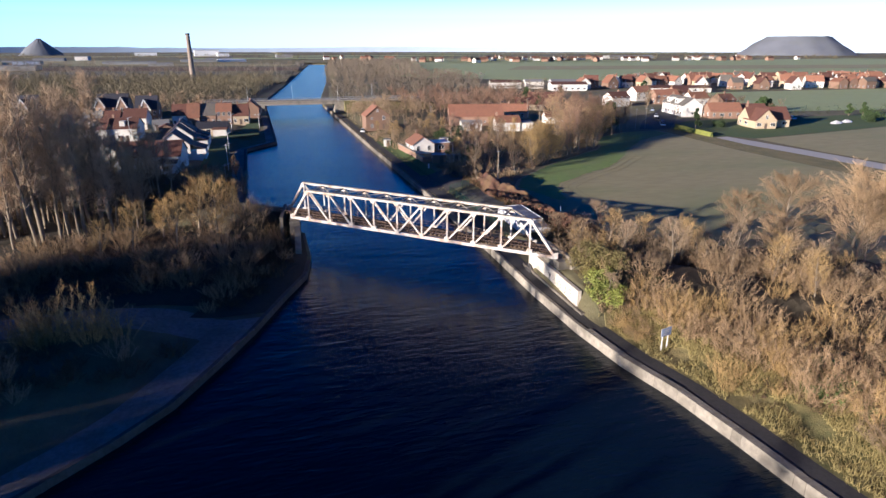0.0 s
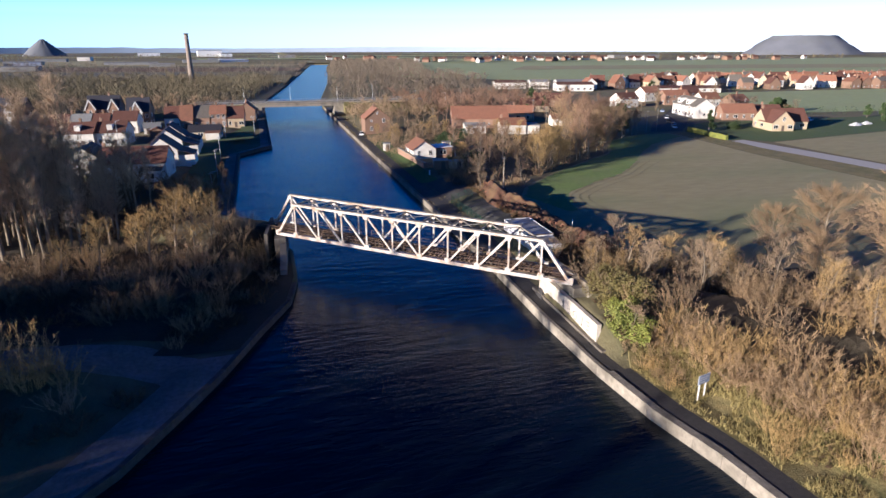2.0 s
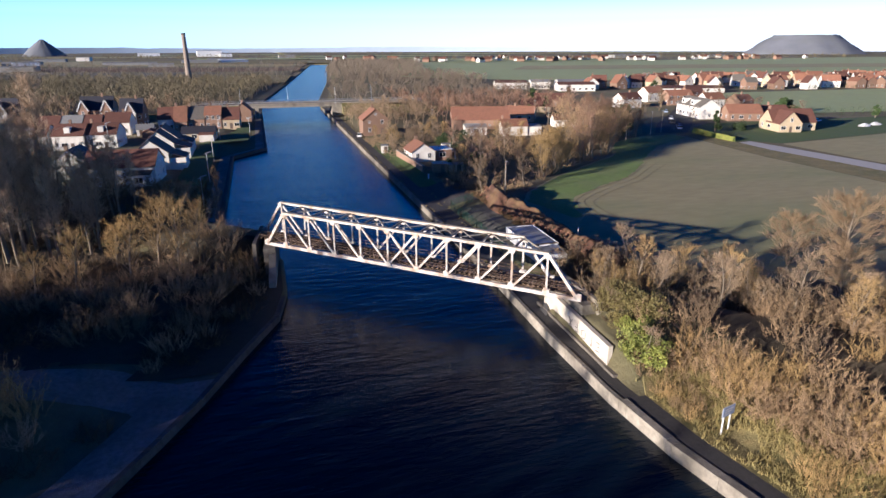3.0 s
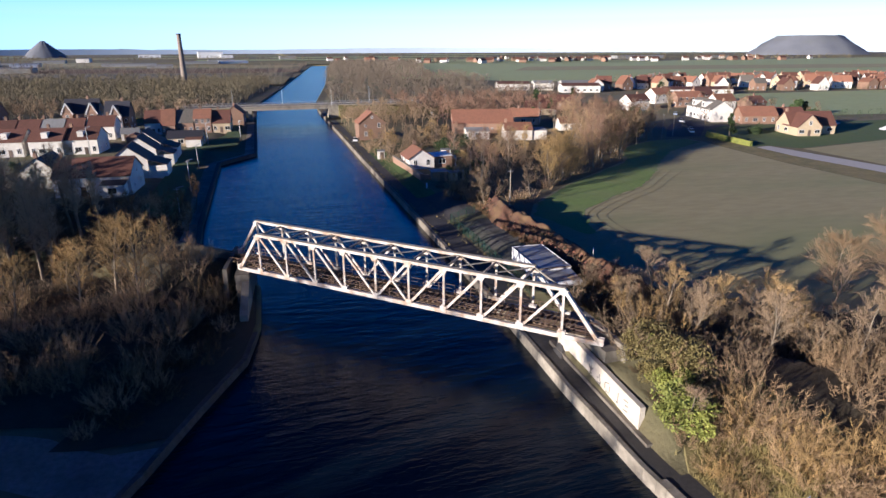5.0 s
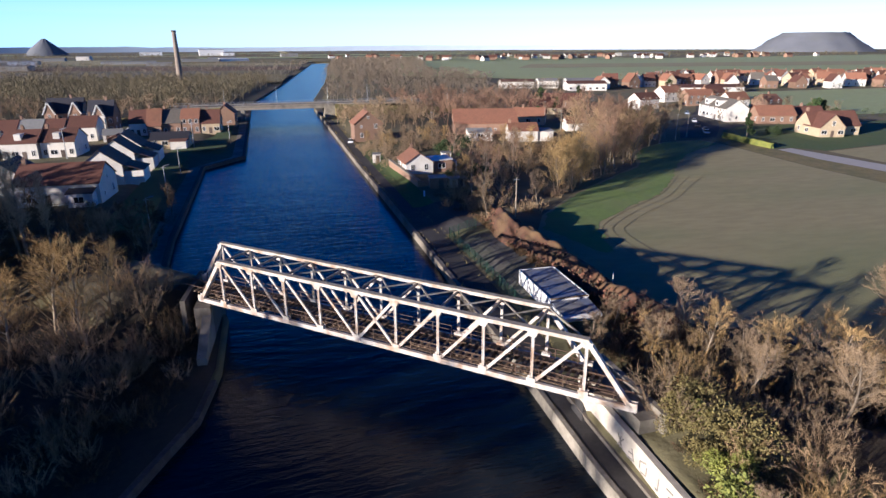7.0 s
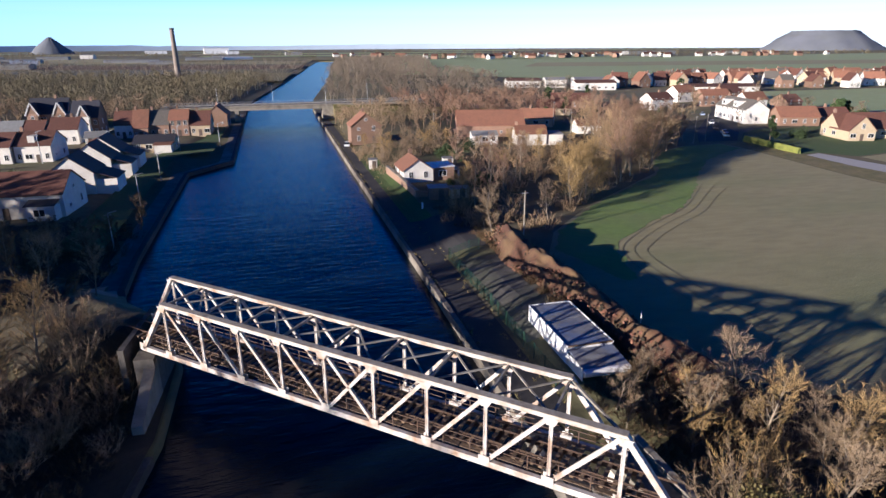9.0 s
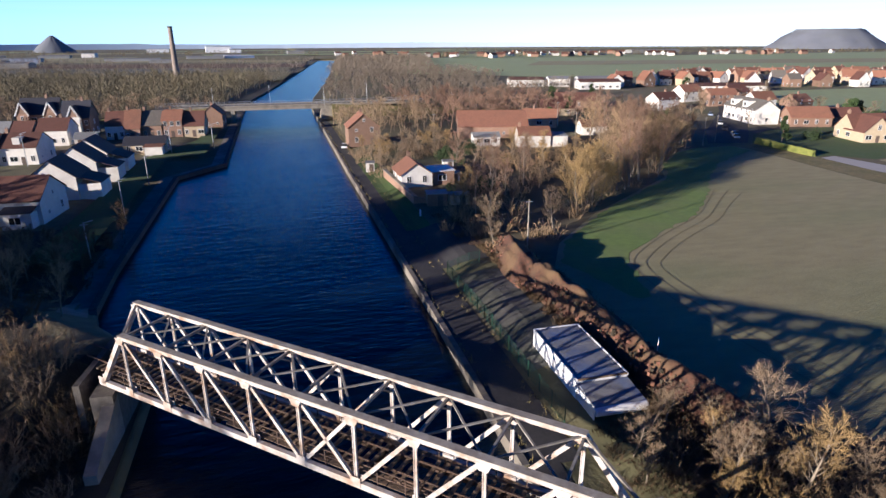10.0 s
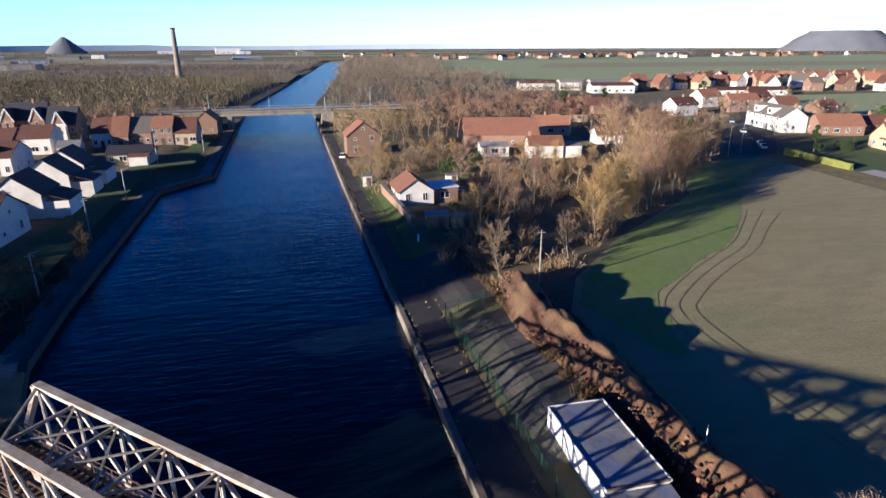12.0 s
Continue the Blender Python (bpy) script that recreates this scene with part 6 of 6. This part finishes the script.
grow([(38, -20), (46, -14), (54, -22), (62, -40), (56, -52), (48, -44), (42, -32)], 16, 3.2, 22, ["ash", "ash", "gold"], 0.8, "young trees on the embankment", tree)
grow([(52, -24), (64, -22), (76, -40), (70, -60), (60, -46)], 18, 3.2, 27, ["ash", "gold", "ash"], 0.62, "young trees on the embankment", tree)
mass("scrub", [(57, -35), (100, -60), (100, -74), (54, -50)], 60, 2.2, 52, ["bush"], 1.0, M_TWIG, "leafless trees along the railway embankment")
mass("scrub", [(43, -21), (47, -18), (62, -34), (76, -50), (84, -60), (72, -62), (56, -46)], 150, 1.2, 81, ["bush"], 0.95, M_TWIG_GREY, "dense leafless hedge along the railway embankment")
for x, y, s in ((44, -29, 0.7), (48, -31, 0.75), (49, -24, 0.6), (52, -28, 0.75), (41.5, -31.5, 0.6)):
    tree("ash", x, y, s, "young trees on the embankment")
for x, y, s in ((76, -26, 1.02), (83, -32, 1.1), (70, -22, 0.75), (90, -40, 1.05), (67, -33, 0.6), (79, -36, 0.9)):
    tree("willow", x, y, s, "big willows at the field edge")
for x, y, s in ((33.4, -40.2, 1.0), (34.8, -41.2, 0.95), (33.0, -39.4, 0.6)):
    shrub("ivy", x, y, s, z=2.6)
tree("ash", 33.8, -40.8, 0.5)
brush([(32.6, -38.6), (35, -38), (38, -46), (33.6, -48.5)], 26, 0.9, 93, ["bramble", "tan", "gold"], 0.5, "dry growth at the end of the whitewashed wall")
for x, y, s in ((34.6, -32.6, 0.9), (35.8, -34.6, 1.0), (34.4, -35.6, 0.8), (36.6, -31.5, 1.0), (37.0, -37.0, 0.9)):
    shrub("olive", x, y, s)
for x, y, s in ((36, -33, 0.8), (38, -30, 0.9), (38.5, -35, 0.8), (36, -37.5, 0.7), (34.5, -36.5, 0.5)):
    shrub("ivy" if x < 37 else "olive", x, y, s)
brush([(33.5, -30), (38, -26), (40, -34), (36, -42), (33.2, -41)], 7, 1.5, 28, ["bramble"], 0.7, "low growth above the whitewashed wall")
brush([(34.3, -21.5), (35.2, -11), (44, -12), (47, -20), (42, -30), (36.5, -27)], 40, 1.1, 83, ["bramble", "bramble", "tan"], 0.62, "dead brambles behind the bridge end")
grow([(39, -12), (46, -8), (50, -18), (44, -22), (38, -19)], 12, 1.6, 23, ["bramble", "bramble", "tan"], 0.6, "scrub beside the yard", shrub)
brush([(35, -58), (40, -52), (46, -62), (42, -66), (37.5, -64)], 22, 1.2, 24, ["bramble", "bramble", "gold"], 0.6, "dead brown growth above the grass verge")
brush([(41.5, -63), (45, -58), (53, -66), (47, -78)], 26, 1.5, 25, ["nettle"], 0.8, "bright green nettles and brambles by the ditch")
brush([(42.5, 30), (47, 28), (47, -10), (44, -10), (43, 5)], 22, 1.4, 26, ["bramble", "bramble", "tan"], 0.5, "dead weeds on the spoil heaps")
grow([(36, -14), (43, -11), (46, -18), (40, -24), (35.5, -21)], 8, 2.4, 29, ["ash", "gold", "ash"], 0.5, "small trees behind the bridge end", tree)
# right: woods between gardens and field
GARDENS = [(46, 34), (52, 31), (66, 44), (94, 66), (106, 80), (110, 104), (92, 104), (66, 100), (52, 90), (50, 62), (40, 46), (38, 36)]
grow(GARDENS, 42, 3.6, 30, ["ash", "gold", "red", "ash"], 0.8, "trees between gardens and field", tree)
grow([(60, 40), (66, 44), (80, 56), (76, 60), (62, 47)], 14, 2.4, 31, ["gold", "gold", "ash"], 1.05, "tree belt at the field edge", tree)
grow([(80, 55), (96, 66), (108, 84), (102, 92), (84, 70)], 26, 2.6, 45, ["round", "gold", "red", "round"], 1.15, "tree belt at the field edge", tree)
mass("undergrowth", GARDENS, 105, 2.0, 32, ["bush"], 0.9, M_TWIG, "leafless undergrowth between gardens and field")
brush([(39, 30), (46, 30), (50, 50), (39, 48)], 20, 1.8, 33, ["bramble", "bramble", "grey"], 0.7, "rough dead growth behind the yard")
tree("ash", 43.2, 30.1, 0.85)
grow([(34.5, 86), (36.5, 86), (46, 100), (60, 104), (60, 126), (44, 124), (34.5, 120)], 26, 2.8, 34, ["ash", "gold", "ash"], 0.65, "garden trees by the towpath", tree)
mass("undergrowth", [(33.5, 84), (36, 84), (50, 100), (64, 106), (64, 126), (44, 122), (33.5, 118)], 70, 1.8, 35, ["bush"], 0.75, M_TWIG_GREY, "leafless garden shrubs by the towpath")
for x, y, s in ((50, 60, 0.9), (53, 62, 1.1), (49, 78, 0.7), (56, 92, 1.0), (54, 96, 1.1), (47, 66, 0.6), (63, 104, 1.2)):
    shrub("green", x, y, s)
for x, y, s in ((113, 96, 1.0), (117, 95, 1.1), (120, 99, 1.0), (110, 102, 0.9), (124, 104, 0.85)):
    tree("green", x, y, s, "evergreens by the street")
for x, y, s, k in ((156, 95.5, 0.95, "cone"), (224, 134, 1.0, "green"), (231, 137, 0.7, "green"), (128, 176, 0.9, "cone"), (112, 160, 0.8, "green"), (134, 150, 0.7, "green"), (252, 112, 0.75, "cone"), (258, 110, 0.8, "cone"),
                   (185, 262, 0.9, "cone"), (268, 292, 0.8, "green"), (392, 312, 0.9, "green"), (150, 240, 0.8, "green")):
    tree(k, x, y, s, "garden evergreens")
for x, y, s in ((106, 96, 1.7), (109, 92, 1.8), (112, 100, 1.8), (104, 90, 1.5), (112, 108, 2.0), (118, 112, 1.8)):
    shrub("green", x, y, s, "evergreens by the street")
grow([(104, 84), (128, 92), (134, 104), (122, 130), (100, 112)], 28, 3.2, 36, ["red", "round", "red", "ash"], 1.0, "birches by the street", tree)
mass("wood", [(44, 140), (66, 140), (70, 200), (34, 200), (34, 150)], 70, 3.0, 37, ["ash", "round"], 0.7, M_TWIG_GREY, "leafless trees below the road bridge")
mass("wood", [(66, 150), (120, 150), (150, 190), (130, 250), (66, 240)], 130, 3.4, 38, ["ash", "round"], 0.8, M_TWIG_PURPLE, "leafless trees behind the barn")
mass("wood", [(34, 222), (120, 222), (180, 420), (80, 470), (45, 330)], 170, 4.2, 39, ["ash", "round"], 1.0, M_FAR_BROWN, "leafless canal-side wood")
mass("wood", [(160, 126), (230, 120), (260, 220), (200, 210)], 26, 6, 40, ["ash", "round"], 0.7, M_TWIG_GREY, "leafless trees among village gardens")
for x, y, s in ((201, 106, 1.9), (203, 110, 1.6), (168, 97, 1.5), (240, 92, 1.5), (246, 96, 1.6), (252, 92, 1.3)):
    shrub("green", x, y, s, "dark garden evergreens")
mass("wood", [(-34, 200), (-12, 192), (-14, 240), (-120, 240), (-110, 205)], 60, 3.6, 41, ["ash", "round"], 0.75, M_TWIG_GREY, "leafless trees behind the terrace")
grow([(-70, 84), (-38, 84), (-38, 112), (-70, 112)], 14, 3, 42, ["tan", "green", "grey"], 0.6, "garden shrubs on the estate", shrub)


# ---- far woods, as one mass of small bare trees ----
def far_trees(zones, seed, mat, label):
    rng = np.random.default_rng(seed)
    verts, faces, count = [], [], 0
    for poly, n, tall in zones:
        rnd_xy = spread_out(poly, n, 2.5, seed + len(verts)) if n <= 200 else None
        if rnd_xy is None:
            xs, ys = np.array([p[0] for p in poly]), np.array([p[1] for p in poly])
            pts = np.column_stack((rng.uniform(xs.min(), xs.max(), n * 3), rng.uniform(ys.min(), ys.max(), n * 3)))
            rnd_xy = [p for p in pts if inside(poly, p[0], p[1])][:n]
        for x, y in rnd_xy:
            h = tall * rng.uniform(0.55, 1.25)
            k = 58
            f = rng.uniform(0.15, 1.0, k) ** 0.8
            rad = h * 0.36 * np.sin(np.pi * np.clip(f * 0.8 + 0.18, 0, 1)) * np.sqrt(rng.uniform(0.05, 1, k))
            a = rng.uniform(0, 2 * np.pi, k)
            base = np.column_stack((x + rad * np.cos(a) * 0.8, y + rad * np.sin(a) * 0.8, 1.6 + h * f * 0.85))
            tip = base + np.column_stack((np.cos(a) * h * 0.1, np.sin(a) * h * 0.1, h * 0.7 * rng.uniform(0.1, 0.26, k)))
            w = rng.normal(0, 1, (k, 3)) * h * 0.0075
            tri = np.stack((base - w, base + w, tip), 1).reshape(-1, 3)
            verts.append(tri)
            trunk = np.array([[x - h * 0.012, y, 1.2], [x + h * 0.012, y, 1.2], [x, y, 1.6 + h * 0.8]])
            verts.append(trunk)
            count += 3 * (k + 1)
    v = np.concatenate(verts)
    me = bpy.data.meshes.new("far_wood")
    me.vertices.add(count)
    me.vertices.foreach_set("co", v.astype(np.float32).ravel())
    me.loops.add(count)
    me.loops.foreach_set("vertex_index", np.arange(count, dtype=np.int32))
    me.polygons.add(count // 3)
    me.polygons.foreach_set("loop_start", np.arange(0, count, 3, dtype=np.int32))
    me.update(calc_edges=True)
    me.validate()
    me.materials.append(mat)
    tagged(new("far_wood", me), label, "wood", kind="stuff")


far_trees([([(-140, 226), (-30, 226), (-10, 250), (-4, 330), (12, 436), (-40, 470), (-300, 520), (-320, 240)], 2300, 11),
           ([(-320, 60), (-140, 60), (-120, 226), (-320, 240)], 700, 12)], 1, M_FAR_TWIG, "dense leafless wood on flat land")
far_trees([([(-300, 520), (20, 440), (90, 1150), (-300, 900)], 900, 7), ([(-1200, 500), (-300, 520), (-200, 1000), (-900, 1300)], 1400, 11)], 2, M_FAR_BROWN, "scrubby brown woodland further off")
far_trees([([(58, 480), (130, 440), (190, 640), (300, 1150), (150, 1250), (80, 690)], 1300, 11), ([(110, 220), (230, 330), (170, 340), (130, 280)], 110, 8),
           ([(180, 420), (200, 540), (150, 545), (140, 450)], 140, 9)], 3, M_FAR_BROWN, "leafless wood along the canal")
far_trees([([(250, 1190), (1500, 1150), (1500, 1230), (250, 1290)], 420, 13), ([(-1500, 1500), (120, 1500), (150, 2000), (-1500, 2400)], 900, 13),
           ([(250, 330), (640, 270), (700, 360), (300, 400)], 120, 8), ([(210, 2000), (2500, 1900), (2500, 2300), (210, 2400)], 420, 15)], 4, M_FAR_TWIG, "distant lines of leafless trees")
far_trees([([(225, 128), (232, 122), (300, 118), (300, 124)], 30, 4), ([(238, 250), (560, 256), (560, 262), (240, 262)], 60, 4)], 5, M_LEAF, "distant hedges and shrubs")


# ---- dry grass on the verge ----
def tufts(name, spots, tall, mat, label, seed):
    rng = np.random.default_rng(seed)
    n = 7
    base = np.repeat(np.array(spots), n, axis=0)
    k = len(base)
    base = base + np.column_stack((rng.normal(0, 0.12, (k, 2)), np.zeros(k)))
    lean = np.column_stack((rng.normal(0, 0.45, (k, 2)), np.ones(k))) * (tall * rng.uniform(0.5, 1.2, (k, 1)))
    a = rng.uniform(0, 2 * np.pi, k)
    w = np.column_stack((np.cos(a), np.sin(a), np.zeros(k))) * 0.03
    co = np.stack((base - w, base + w, base + lean), 1).reshape(-1, 3)
    tagged(new(name, raw_mesh(name, co, np.arange(len(co)).reshape(-1, 3), mat)), label, "grass", kind="stuff")


rnd = random.Random(77)
spots = []
while len(spots) < 4200:
    y = rnd.uniform(-84, -41)
    x = along(RIGHT_EDGE, y) + 2.8 + 8 * rnd.random() ** 0.8
    if noise.noise(Vector((x * 0.35, y * 0.35, 2))) > -0.25:
        spots.append((x, y, bank(x, y)))
tufts("dry_grass", spots, 0.5, M_DRY, "tufts of dry yellow grass on the verge", 1)
spots = []
while len(spots) < 420:
    y = rnd.uniform(-16, 236)
    x = along(RIGHT_EDGE, y) + rnd.choice((rnd.uniform(0.55, 1.0), rnd.uniform(3.4, 5.0)))
    spots.append((x, y, bank(x, y)))
tufts("dry_grass", spots, 0.35, M_DRY, "thin grass along the towpath edges", 2)
spots = []
while len(spots) < 2600:
    x, y = rnd.uniform(41, 47.5), rnd.uniform(-14, 31)
    if noise.noise(Vector((x * 0.4, y * 0.4, 6))) > -0.05:
        spots.append((x, y, bank(x, y) + 0.1))
tufts("dead_grass", spots, 0.8, M_BRAMBLE, "dead russet weeds around the spoil heaps", 3)
